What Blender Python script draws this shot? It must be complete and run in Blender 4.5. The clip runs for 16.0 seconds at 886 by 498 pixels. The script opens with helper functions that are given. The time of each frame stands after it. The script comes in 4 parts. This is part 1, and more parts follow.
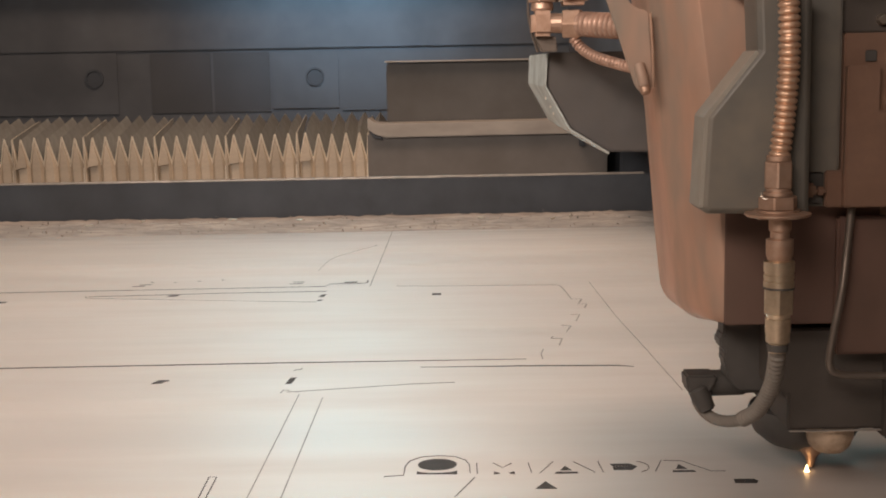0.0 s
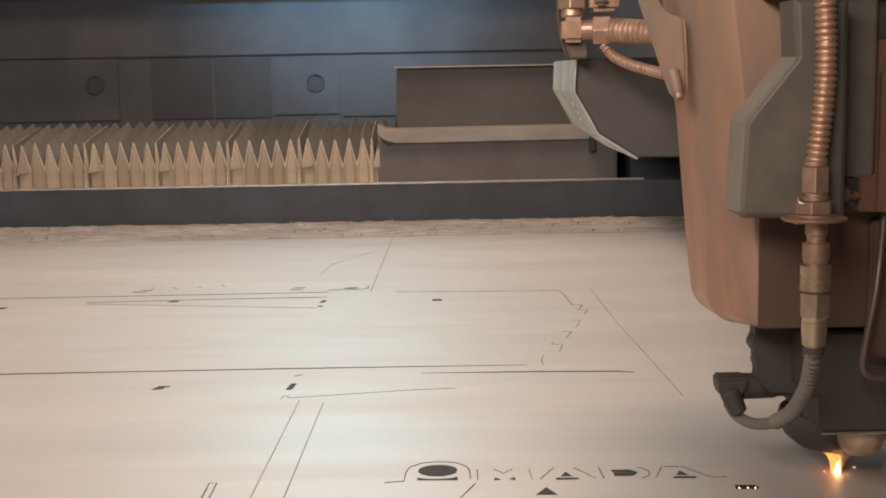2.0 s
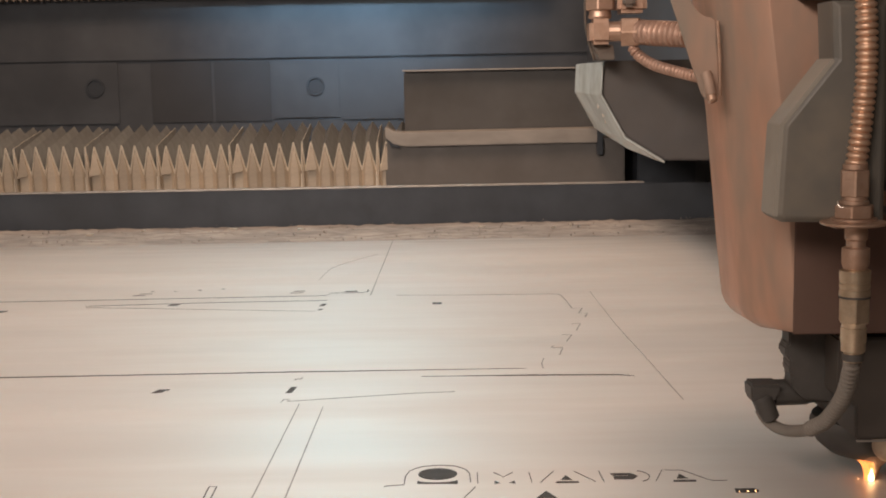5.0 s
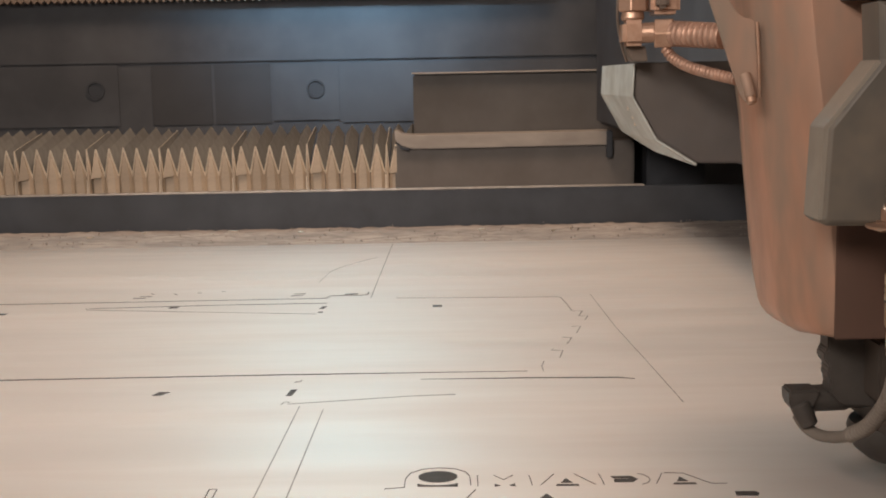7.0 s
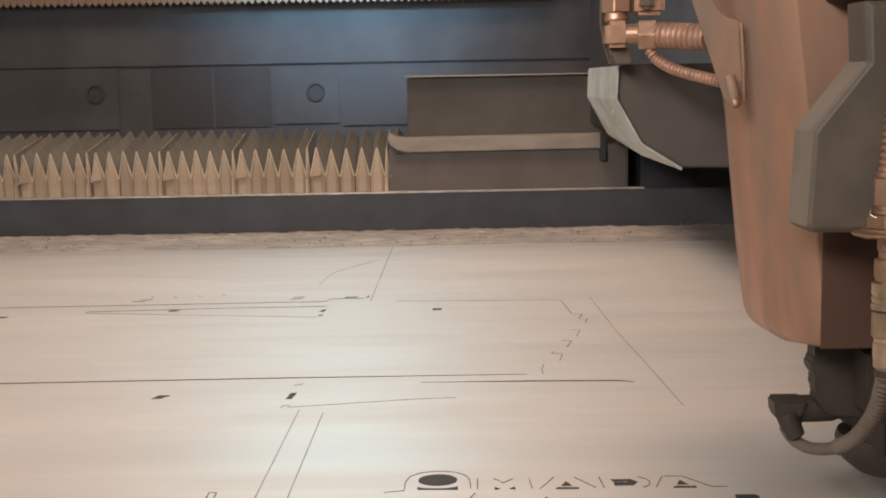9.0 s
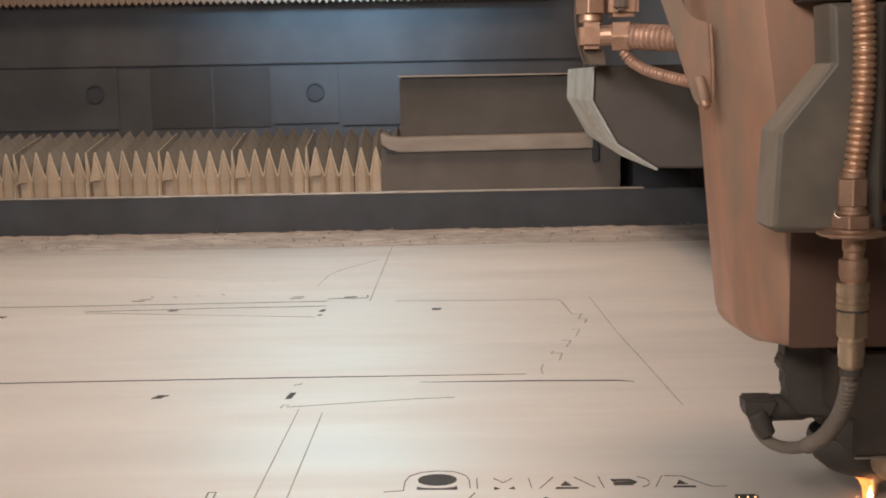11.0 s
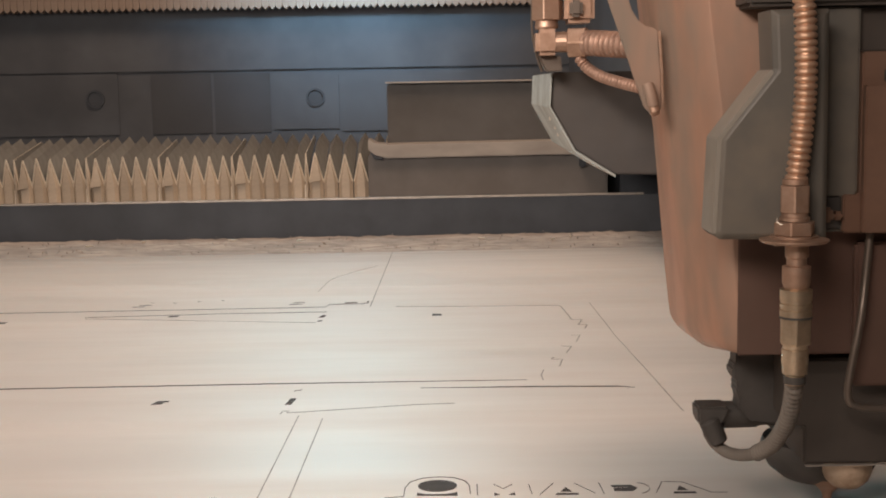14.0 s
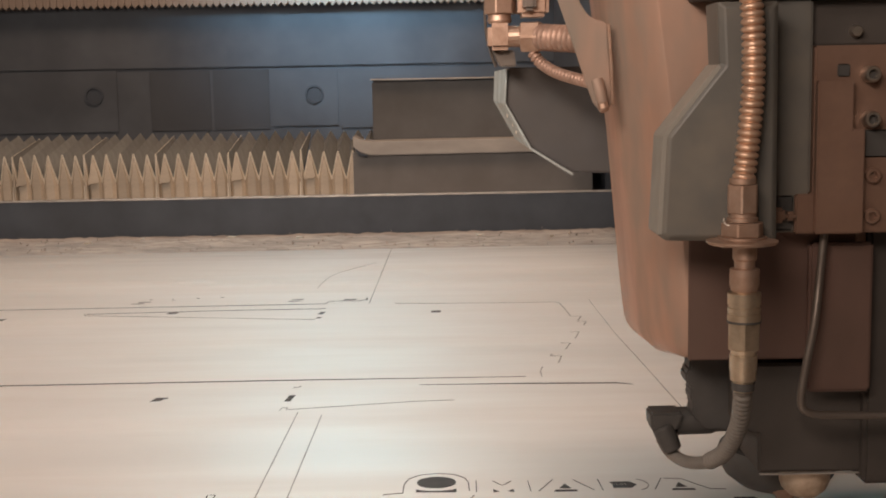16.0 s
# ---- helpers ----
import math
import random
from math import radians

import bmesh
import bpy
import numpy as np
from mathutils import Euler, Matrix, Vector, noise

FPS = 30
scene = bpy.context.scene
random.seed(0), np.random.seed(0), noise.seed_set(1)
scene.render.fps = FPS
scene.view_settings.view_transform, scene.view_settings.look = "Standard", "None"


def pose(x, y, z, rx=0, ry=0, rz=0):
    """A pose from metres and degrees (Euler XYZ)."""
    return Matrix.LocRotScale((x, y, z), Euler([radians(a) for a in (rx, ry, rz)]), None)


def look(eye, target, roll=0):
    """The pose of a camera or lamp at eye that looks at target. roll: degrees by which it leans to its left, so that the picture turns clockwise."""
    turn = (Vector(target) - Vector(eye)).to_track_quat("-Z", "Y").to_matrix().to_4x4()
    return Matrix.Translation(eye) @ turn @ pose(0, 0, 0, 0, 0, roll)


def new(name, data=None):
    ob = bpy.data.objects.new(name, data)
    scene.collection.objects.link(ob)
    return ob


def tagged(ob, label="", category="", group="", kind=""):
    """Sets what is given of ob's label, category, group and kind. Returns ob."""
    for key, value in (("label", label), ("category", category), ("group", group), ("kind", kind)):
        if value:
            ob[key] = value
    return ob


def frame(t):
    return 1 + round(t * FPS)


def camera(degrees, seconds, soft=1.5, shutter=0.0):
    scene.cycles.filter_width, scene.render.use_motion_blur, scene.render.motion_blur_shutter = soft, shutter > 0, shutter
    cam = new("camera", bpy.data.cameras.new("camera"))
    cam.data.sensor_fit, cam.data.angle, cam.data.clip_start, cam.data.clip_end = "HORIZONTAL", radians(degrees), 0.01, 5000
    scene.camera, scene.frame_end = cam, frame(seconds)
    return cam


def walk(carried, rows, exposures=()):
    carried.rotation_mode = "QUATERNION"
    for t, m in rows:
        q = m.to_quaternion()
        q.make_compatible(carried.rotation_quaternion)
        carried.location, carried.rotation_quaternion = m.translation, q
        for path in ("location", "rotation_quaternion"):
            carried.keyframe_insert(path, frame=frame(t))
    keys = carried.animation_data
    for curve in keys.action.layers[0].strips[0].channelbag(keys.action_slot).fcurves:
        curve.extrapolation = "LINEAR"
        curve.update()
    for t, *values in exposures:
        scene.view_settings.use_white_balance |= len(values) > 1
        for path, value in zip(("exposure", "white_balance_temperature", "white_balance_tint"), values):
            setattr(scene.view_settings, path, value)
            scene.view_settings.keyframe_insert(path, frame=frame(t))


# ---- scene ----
cam = camera(39.393, 16.0, soft=1.9)
EYE = Vector((0.0, 0.0, 0.36))
LEAN = -1.068
# seconds, degrees of tilt down, degrees of turn to the right
TILT = [(0.0, 8.419, -0.020), (0.5, 8.387, -0.027), (1.0, 8.307, -0.028), (1.5, 8.229, -0.033), (2.0, 8.150, -0.037),
        (2.5, 8.035, -0.020), (3.0, 8.005, -0.018), (3.5, 7.993, -0.033), (4.0, 7.999, -0.034), (6.5, 7.915, -0.029),
        (7.0, 7.870, -0.039), (7.5, 7.868, -0.031), (8.0, 7.829, -0.034), (8.5, 7.777, -0.036), (9.0, 7.724, -0.030),
        (11.5, 7.735, -0.005), (12.0, 7.615, -0.020), (12.5, 7.532, -0.003), (13.0, 7.502, 0.0), (13.5, 7.457, 0.016),
        (14.0, 7.468, -0.010), (14.5, 7.444, 0.015), (15.0, 7.439, 0.009), (15.5, 7.470, 0.025), (16.0, 7.617, 0.035)]


def heading(down, right):
    d, r = radians(down), radians(right)
    return EYE + Vector((math.sin(r) * math.cos(d), math.cos(r) * math.cos(d), -math.sin(d)))


walk(cam, [(t, look(EYE, heading(d, r), LEAN)) for t, d, r in TILT])

# travel of the cutting head from its first place: seconds, along the rail, towards the back, up
TRAVEL = [(0.0, 0.0, 0.0, 0.0), (0.5, 0.0258, -0.0105, 0.0002), (1.0, 0.0178, 0.0042, -0.0004),
          (1.5, 0.0163, 0.0208, -0.0008), (2.0, 0.0295, 0.0098, -0.0006), (2.5, 0.0366, -0.0057, 0.0002),
          (3.0, 0.0412, 0.0269, -0.0008), (3.5, 0.0455, 0.0131, -0.0006), (4.0, 0.0501, 0.0038, -0.0003),
          (6.5, 0.0695, -0.0135, 0.0002), (7.0, 0.0831, -0.0176, 0.0003), (7.5, 0.0648, -0.0234, 0.0002),
          (8.0, 0.0545, -0.0266, 0.0006), (8.5, 0.0763, -0.0445, 0.0012), (9.0, 0.0640, -0.0449, 0.0014),
          (11.5, 0.0384, -0.0367, 0.0005), (12.0, 0.0300, -0.0517, 0.0008), (12.5, 0.0199, -0.0600, 0.0013),
          (13.0, 0.0229, -0.0400, 0.0006), (13.5, 0.0270, -0.0305, 0.0004), (14.0, 0.0010, -0.0394, 0.0008),
          (14.5, 0.0081, -0.0298, 0.0006), (15.0, 0.0030, -0.0209, 0.0001), (15.5, -0.0331, -0.0302, 0.0008),
          (16.0, -0.0430, -0.0724, 0.0025)]

# ---- light ----
world = bpy.data.worlds.new("world")
scene.world = world
world.use_nodes = True
world.node_tree.nodes["Background"].inputs[0].default_value = (0.9, 0.85, 0.8, 1)
world.node_tree.nodes["Background"].inputs[1].default_value = 0.02


def area_lamp(name, eye, target, w, h, watts, colour, spread=180):
    d = bpy.data.lights.new(name, "AREA")
    d.shape, d.size, d.size_y, d.energy, d.color = "RECTANGLE", w, h, watts, colour
    d.spread = radians(spread)
    ob = new(name, d)
    ob.matrix_world = look(eye, target)
    return ob


area_lamp("work_light_warm", (-0.26, 2.95, 2.2), (-0.10, 2.6, 0.0), 1.3, 1.2, 39.5, (1.0, 0.685, 0.495))
# Unseen fill lamp, added to brighten the bellows and the head.
area_lamp("fill_light_left", (-0.90, 0.15, 1.1), (-0.12, 3.5, 0.24), 0.8, 0.3, 11.5, (1.0, 0.83, 0.72), 104)
# Another added fill, out of view beside the camera, for the front faces.
area_lamp("fill_light_front", (-0.35, -0.3, 0.85), (0.12, 2.8, 0.30), 0.5, 0.3, 5.7, (1.0, 0.80, 0.68), 125)
area_lamp("work_light_cool", (-0.35, 3.75, 1.85), (-0.42, 1.7, 0.1), 0.34, 1.0, 3.7, (0.42, 0.86, 1.0), 80)
# Unseen lamp added to lay a blue glow on the back wall.
area_lamp("added_wall_glow", (-0.30, 3.55, 1.00), (-0.31, 4.56, 0.80), 0.36, 0.10, 3.7, (0.48, 0.77, 1.0), 70)


# ---- materials ----
def material(name, colour, rough=0.5, metal=0.0, vary=0.12, scale=40.0, bump=0.1, stretch=(1, 1, 1), dirt=None,
             dirt_amount=0.4, dirt_scale=6.0, bump_scale=None, dirt_from=0.42, dirt_to=0.68):
    m = bpy.data.materials.new(name)
    m.use_nodes = True
    nt = m.node_tree
    b = nt.nodes["Principled BSDF"]
    b.inputs["Roughness"].default_value, b.inputs["Metallic"].default_value = rough, metal
    co = nt.nodes.new("ShaderNodeTexCoord")
    mp = nt.nodes.new("ShaderNodeMapping")
    mp.inputs["Scale"].default_value = stretch
    nt.links.new(co.outputs["Object"], mp.inputs["Vector"])
    n1 = nt.nodes.new("ShaderNodeTexNoise")
    n1.inputs["Scale"].default_value, n1.inputs["Detail"].default_value = scale, 6
    nt.links.new(mp.outputs["Vector"], n1.inputs["Vector"])
    r1 = nt.nodes.new("ShaderNodeValToRGB")
    lo = [max(0, c * (1 - vary)) for c in colour]
    hi = [min(1, c * (1 + vary)) for c in colour]
    r1.color_ramp.elements[0].position, r1.color_ramp.elements[1].position = 0.3, 0.7
    r1.color_ramp.elements[0].color, r1.color_ramp.elements[1].color = (*lo, 1), (*hi, 1)
    nt.links.new(n1.outputs["Fac"], r1.inputs["Fac"])
    out = r1.outputs["Color"]
    if dirt:
        n2 = nt.nodes.new("ShaderNodeTexNoise")
        n2.inputs["Scale"].default_value, n2.inputs["Detail"].default_value = dirt_scale, 4
        n2.inputs["Roughness"].default_value = 0.65
        nt.links.new(mp.outputs["Vector"], n2.inputs["Vector"])
        r2 = nt.nodes.new("ShaderNodeValToRGB")
        r2.color_ramp.elements[0].position, r2.color_ramp.elements[1].position = dirt_from, dirt_to
        r2.color_ramp.elements[0].color = (0, 0, 0, 1)
        r2.color_ramp.elements[1].color = (dirt_amount,) * 3 + (1,)
        nt.links.new(n2.outputs["Fac"], r2.inputs["Fac"])
        mx = nt.nodes.new("ShaderNodeMix")
        mx.data_type = "RGBA"
        nt.links.new(r2.outputs["Color"], mx.inputs["Factor"])
        nt.links.new(out, mx.inputs["A"])
        mx.inputs["B"].default_value = (*dirt, 1)
        out = mx.outputs["Result"]
        rm = nt.nodes.new("ShaderNodeMath")
        rm.operation, rm.inputs[1].default_value, rm.inputs[2].default_value = "MULTIPLY_ADD", 0.35, rough
        nt.links.new(r2.outputs["Color"], rm.inputs[0])
        nt.links.new(rm.outputs[0], b.inputs["Roughness"])
    nt.links.new(out, b.inputs["Base Color"])
    if bump:
        n3 = nt.nodes.new("ShaderNodeTexNoise")
        n3.inputs["Scale"].default_value, n3.inputs["Detail"].default_value = bump_scale or scale * 4, 5
        nt.links.new(mp.outputs["Vector"], n3.inputs["Vector"])
        bp = nt.nodes.new("ShaderNodeBump")
        bp.inputs["Strength"].default_value, bp.inputs["Distance"].default_value = bump, 0.002
        nt.links.new(n3.outputs["Fac"], bp.inputs["Height"])
        nt.links.new(bp.outputs["Normal"], b.inputs["Normal"])
    return m


STEEL = material("brushed_steel_sheet", (0.68, 0.635, 0.595), 0.42, 0.3, 0.035, 3.0, 0.03, (0.8, 5.5, 1), (0.53, 0.465, 0.42), 0.42, 1.3, 60)
SCORE = material("faint_grey_cut", (0.26, 0.235, 0.21), 0.6, 0.1, 0.35, 30, 0)
PALEBRASS = material("pale_heat_stained_brass", (0.56, 0.45, 0.34), 0.5, 0.4, 0.2, 60, 0.08, (1, 1, 1), (0.30, 0.20, 0.13), 0.6, 50)


def edge_dust(m, start, end, colour):
    """Grey dust blown over the far edge of the sheet, thinning out in streaks."""
    nt = m.node_tree
    b = nt.nodes["Principled BSDF"]
    before = b.inputs["Base Color"].links[0].from_socket
    co = nt.nodes.new("ShaderNodeTexCoord")
    xyz = nt.nodes.new("ShaderNodeSeparateXYZ")
    nt.links.new(co.outputs["Object"], xyz.inputs[0])
    mr = nt.nodes.new("ShaderNodeMapRange")
    mr.inputs["From Min"].default_value, mr.inputs["From Max"].default_value = start, end
    nt.links.new(xyz.outputs["Y"], mr.inputs["Value"])
    mp = nt.nodes.new("ShaderNodeMapping")
    mp.inputs["Scale"].default_value = (1.6, 14, 1)
    nt.links.new(co.outputs["Object"], mp.inputs["Vector"])
    nz = nt.nodes.new("ShaderNodeTexNoise")
    nz.inputs["Scale"].default_value, nz.inputs["Detail"].default_value = 2.2, 6
    nt.links.new(mp.outputs["Vector"], nz.inputs["Vector"])
    mu = nt.nodes.new("ShaderNodeMath")
    mu.operation = "MULTIPLY"
    nt.links.new(mr.outputs["Result"], mu.inputs[0])
    nt.links.new(nz.outputs["Fac"], mu.inputs[1])
    mx = nt.nodes.new("ShaderNodeMix")
    mx.data_type = "RGBA"
    nt.links.new(mu.outputs[0], mx.inputs["Factor"])
    nt.links.new(before, mx.inputs["A"])
    mx.inputs["B"].default_value = (*colour, 1)
    nt.links.new(mx.outputs["Result"], b.inputs["Base Color"])


edge_dust(STEEL, 2.45, 2.80, (0.22, 0.22, 0.22))
KERF = material("dark_cut_gap", (0.03, 0.025, 0.022), 0.7, 0.0, 0.3, 60, 0)
DUST = material("grey_metal_dust", (0.35, 0.32, 0.295), 0.95, 0.0, 0.35, 40, 0.9, (0.5, 1, 1), (0.21, 0.20, 0.195), 0.7, 7.0, 90)
BLACKSTEEL = material("black_painted_steel", (0.058, 0.070, 0.088), 0.6, 0.0, 0.25, 12, 0.1, (1, 1, 1), (0.055, 0.058, 0.062), 0.4, 3)
PALEMETAL = material("pale_bare_edge", (0.45, 0.42, 0.39), 0.45, 0.6, 0.2, 40, 0.1)
PALEWALL = material("pale_bounce_paint", (0.5, 0.48, 0.45), 0.7, 0.0, 0.1, 5, 0.05)
WALL = material("dark_grey_machine_paint", (0.108, 0.121, 0.139), 0.85, 0.0, 0.12, 5, 0.05, (1, 1, 1), (0.060, 0.064, 0.072), 0.5, 2)
WALLDARK = material("dark_grey_and_recess_shade", (0.074, 0.081, 0.092), 0.85, 0.0, 0.12, 5, 0.05)
BOXGREY = material("dusty_grey_carriage_paint", (0.205, 0.195, 0.186), 0.6, 0.0, 0.1, 10, 0.08, (1, 1, 1), (0.165, 0.15, 0.137), 0.5, 4)
# Darker copy of the carriage paint: shade on the upper box put into colour.
SHADEGREY = material("shaded_grey_carriage", (0.105, 0.105, 0.105), 0.65, 0.0, 0.1, 10, 0.08, (1, 1, 1), (0.085, 0.082, 0.078), 0.5, 4)
# Paler than the box: light from above is painted into the ledge.
LEDGE = material("toplit_ledge", (0.40, 0.37, 0.335), 0.55, 0.2, 0.15, 20, 0.1, (0.4, 1, 1))
CLOTH = material("cream_coated_bellows_cloth", (0.68, 0.585, 0.465), 0.6, 0.0, 0.12, 30, 0.15, (1, 1, 1), (0.36, 0.305, 0.24), 0.6, 14)


def vary_pieces(m, low, high):
    """Each piece a little lighter or darker than the next."""
    nt = m.node_tree
    b = nt.nodes["Principled BSDF"]
    before = b.inputs["Base Color"].links[0].from_socket
    info = nt.nodes.new("ShaderNodeObjectInfo")
    mr = nt.nodes.new("ShaderNodeMapRange")
    mr.inputs["To Min"].default_value, mr.inputs["To Max"].default_value = low, high
    nt.links.new(info.outputs["Random"], mr.inputs["Value"])
    hsv = nt.nodes.new("ShaderNodeHueSaturation")
    nt.links.new(mr.outputs["Result"], hsv.inputs["Value"])
    nt.links.new(before, hsv.inputs["Color"])
    nt.links.new(hsv.outputs["Color"], b.inputs["Base Color"])


vary_pieces(CLOTH, 0.84, 1.14)
# Greyer, darker copy of the cloth: shade painted on the fold tops.
CLOTHTOP = material("shaded_bellows_top", (0.30, 0.302, 0.282), 0.9, 0.0, 0.12, 30, 0.15, (1, 1, 1), (0.21, 0.20, 0.18), 0.5, 10)
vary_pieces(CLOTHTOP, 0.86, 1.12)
CLOTHEDGE = material("pale_bellows_fold", (0.90, 0.83, 0.70), 0.5, 0.0, 0.1, 40, 0.05)
PINKCLOTH = material("reddish_bellows_cloth", (0.30, 0.235, 0.19), 0.65, 0.0, 0.15, 30, 0.1)
COPPER = material("stained_copper", (0.46, 0.262, 0.182), 0.44, 0.35, 0.18, 22, 0.06, (1, 1, 0.35), (0.265, 0.225, 0.187), 1.0, 9, 120, 0.38, 0.62)
# Dark brown for the lower panel and for shade on the shroud's front facet.
DARKCOPPER = material("dark_brown_shaded_copper", (0.135, 0.082, 0.066), 0.5, 0.3, 0.15, 14, 0.06, (1, 1, 0.5), (0.12, 0.08, 0.062), 0.7, 10)
COPPERHOSE = material("copper_corrugated_hose", (0.60, 0.41, 0.295), 0.40, 0.7, 0.1, 60, 0.03)
DULLHOSE = material("tarnished_copper_hose", (0.40, 0.265, 0.205), 0.48, 0.5, 0.15, 60, 0.03, (1, 1, 1), (0.2, 0.14, 0.11), 0.5, 50)
BRASS = material("dull_brass_fitting", (0.46, 0.325, 0.25), 0.46, 0.8, 0.15, 50, 0.05, (1, 1, 1), (0.3, 0.18, 0.12), 0.5, 60)
NICKEL = material("nickel_coupler", (0.58, 0.48, 0.36), 0.3, 0.9, 0.1, 60, 0.04, (1, 1, 1), (0.3, 0.22, 0.15), 0.5, 70)
COVER = material("grey_green_painted_cover", (0.104, 0.101, 0.091), 0.5, 0.0, 0.08, 30, 0.05, (1, 1, 1), (0.20, 0.17, 0.13), 0.5, 12)
# Paler copy of the cover paint: left-hand light put into the side's colour.
COVEREDGE = material("lit_cover_edge", (0.25, 0.235, 0.205), 0.5, 0.0, 0.08, 20, 0.05, (1, 1, 1), (0.17, 0.155, 0.13), 0.4, 9)
HOODMAT = material("dark_grey_hood_paint", (0.068, 0.066, 0.066), 0.6, 0.0, 0.12, 20, 0.1, (1, 1, 1), (0.09, 0.075, 0.06), 0.4, 8)
# Pale copy of the hood paint: light on its left side put into colour.
HOODEDGE = material("lit_hood_side", (0.45, 0.50, 0.49), 0.4, 0.0, 0.06, 25, 0.05, (1, 1, 1), (0.22, 0.22, 0.2), 0.6, 14)
DARKPLATE = material("dark_brown_grey_plate", (0.058, 0.050, 0.044), 0.7, 0.1, 0.15, 20, 0.06)
BRACKET = material("brown_anodised_bracket", (0.235, 0.145, 0.105), 0.42, 0.5, 0.1, 30, 0.05, (1, 1, 1), (0.16, 0.1, 0.075), 0.5, 20)
BLACKPLASTIC = material("black_plastic", (0.054, 0.051, 0.048), 0.6, 0.0, 0.15, 60, 0.05)
GREYHOSE = material("grey_rubber_hose", (0.175, 0.160, 0.142), 0.55, 0.0, 0.1, 60, 0.08)
PIPE = material("bent_metal_pipe", (0.17, 0.145, 0.125), 0.4, 0.6, 0.1, 50, 0.04)
SCREW = material("zinc_screw", (0.55, 0.50, 0.44), 0.3, 0.95, 0.1, 80, 0.03)
FLAKE = material("pale_metal_flake", (0.75, 0.70, 0.62), 0.35, 0.7, 0.1, 60, 0.05)


# ---- shape helpers ----
def part(name, bm, mat, parent=None, label="", smooth=False):
    bmesh.ops.recalc_face_normals(bm, faces=bm.faces)
    me = bpy.data.meshes.new(name)
    if smooth:
        for f in bm.faces:
            f.smooth = True
        for e in bm.edges:
            if len(e.link_faces) == 2 and e.calc_face_angle(0) > 0.6:
                e.smooth = False
    bm.to_mesh(me)
    bm.free()
    me.materials.append(mat)
    ob = new(name, me)
    if parent:
        ob.parent = parent
    if label:
        ob["label"] = label
    return ob


def empty(name, at=(0, 0, 0)):
    ob = new(name)
    ob.empty_display_size = 0.05
    ob.location = at
    return ob


def soften(bm, width, segments=2):
    if width:
        sharp = [e for e in bm.edges if len(e.link_faces) == 2 and e.calc_face_angle(0) > 0.3]
        bmesh.ops.bevel(bm, geom=sharp, offset=width, segments=segments, affect="EDGES", clamp_overlap=True)
    return bm


def box(x0, x1, y0, y1, z0, z1, bevel=0.0):
    bm = bmesh.new()
    bmesh.ops.create_cube(bm, size=1)
    for v in bm.verts:
        v.co = ((x0 + x1) / 2 + v.co.x * (x1 - x0), (y0 + y1) / 2 + v.co.y * (y1 - y0), (z0 + z1) / 2 + v.co.z * (z1 - z0))
    return soften(bm, bevel)


def prism(outline, lo, hi, axis="y", bevel=0.0):
    """An outline swept along an axis: (x, z) along y, (y, z) along x, (x, y) along z."""
    bm = bmesh.new()
    place = {"y": lambda a, b, d: (a, d, b), "x": lambda a, b, d: (d, a, b), "z": lambda a, b, d: (a, b, d)}[axis]
    a = [bm.verts.new(place(p, q, lo)) for p, q in outline]
    b = [bm.verts.new(place(p, q, hi)) for p, q in outline]
    bm.faces.new(a)
    bm.faces.new(b)
    for i in range(len(a)):
        j = (i + 1) % len(a)
        bm.faces.new((a[i], a[j], b[j], b[i]))
    bmesh.ops.recalc_face_normals(bm, faces=bm.faces)
    return soften(bm, bevel)


def loft(sections):
    bm = bmesh.new()
    rings = [[bm.verts.new(p) for p in s] for s in sections]
    for a, b in zip(rings, rings[1:]):
        for i in range(len(a)):
            j = (i + 1) % len(a)
            bm.faces.new((a[i], a[j], b[j], b[i]))
    bm.faces.new(rings[0])
    bm.faces.new(rings[-1])
    return bm


def lathe(profile, centre, segments=32, direction=(0, 0, 1)):
    """A turned body: (radius, height along direction) from centre."""
    turn = Vector((0, 0, 1)).rotation_difference(Vector(direction)).to_matrix()
    return loft([[Vector(centre) + turn @ Vector((r * math.cos(2 * math.pi * k / segments), r * math.sin(2 * math.pi * k / segments), h))
                  for k in range(segments)] for r, h in profile])


def smooth_path(points, step):
    """A Catmull-Rom line through points, with equal steps."""
    pts = [Vector(p) for p in points]
    pts = [2 * pts[0] - pts[1]] + pts + [2 * pts[-1] - pts[-2]]
    fine = []
    for a, b, c, d in zip(pts, pts[1:], pts[2:], pts[3:]):
        for k in range(120):
            t = k / 120
            fine.append(0.5 * (2 * b + (c - a) * t + (2 * a - 5 * b + 4 * c - d) * t * t + (3 * b - a - 3 * c + d) * t ** 3))
    fine.append(pts[-2])
    out, run = [fine[0]], 0.0
    for a, b in zip(fine, fine[1:]):
        run += (b - a).length
        if run >= step:
            out.append(b)
            run = 0.0
    out.append(fine[-1])
    return out


def tube(points, radius, step=0.004, segments=16, ripple=0.0, pitch=0.005):
    path = smooth_path(points, step if not ripple else pitch / 10)
    sections, along, side = [], 0.0, None
    for i, p in enumerate(path):
        d = (path[min(i + 1, len(path) - 1)] - path[max(i - 1, 0)]).normalized()
        side = (side or Vector((0.3, 1, 0.2))).copy()
        side = (side - d * side.dot(d)).normalized()
        up = d.cross(side)
        if i:
            along += (p - path[i - 1]).length
        w = abs(math.sin(math.pi * along / pitch))
        r = radius - ripple * (1 - w ** 0.55)
        sections.append([p + r * (math.cos(2 * math.pi * k / segments) * side + math.sin(2 * math.pi * k / segments) * up) for k in range(segments)])
    return loft(sections)


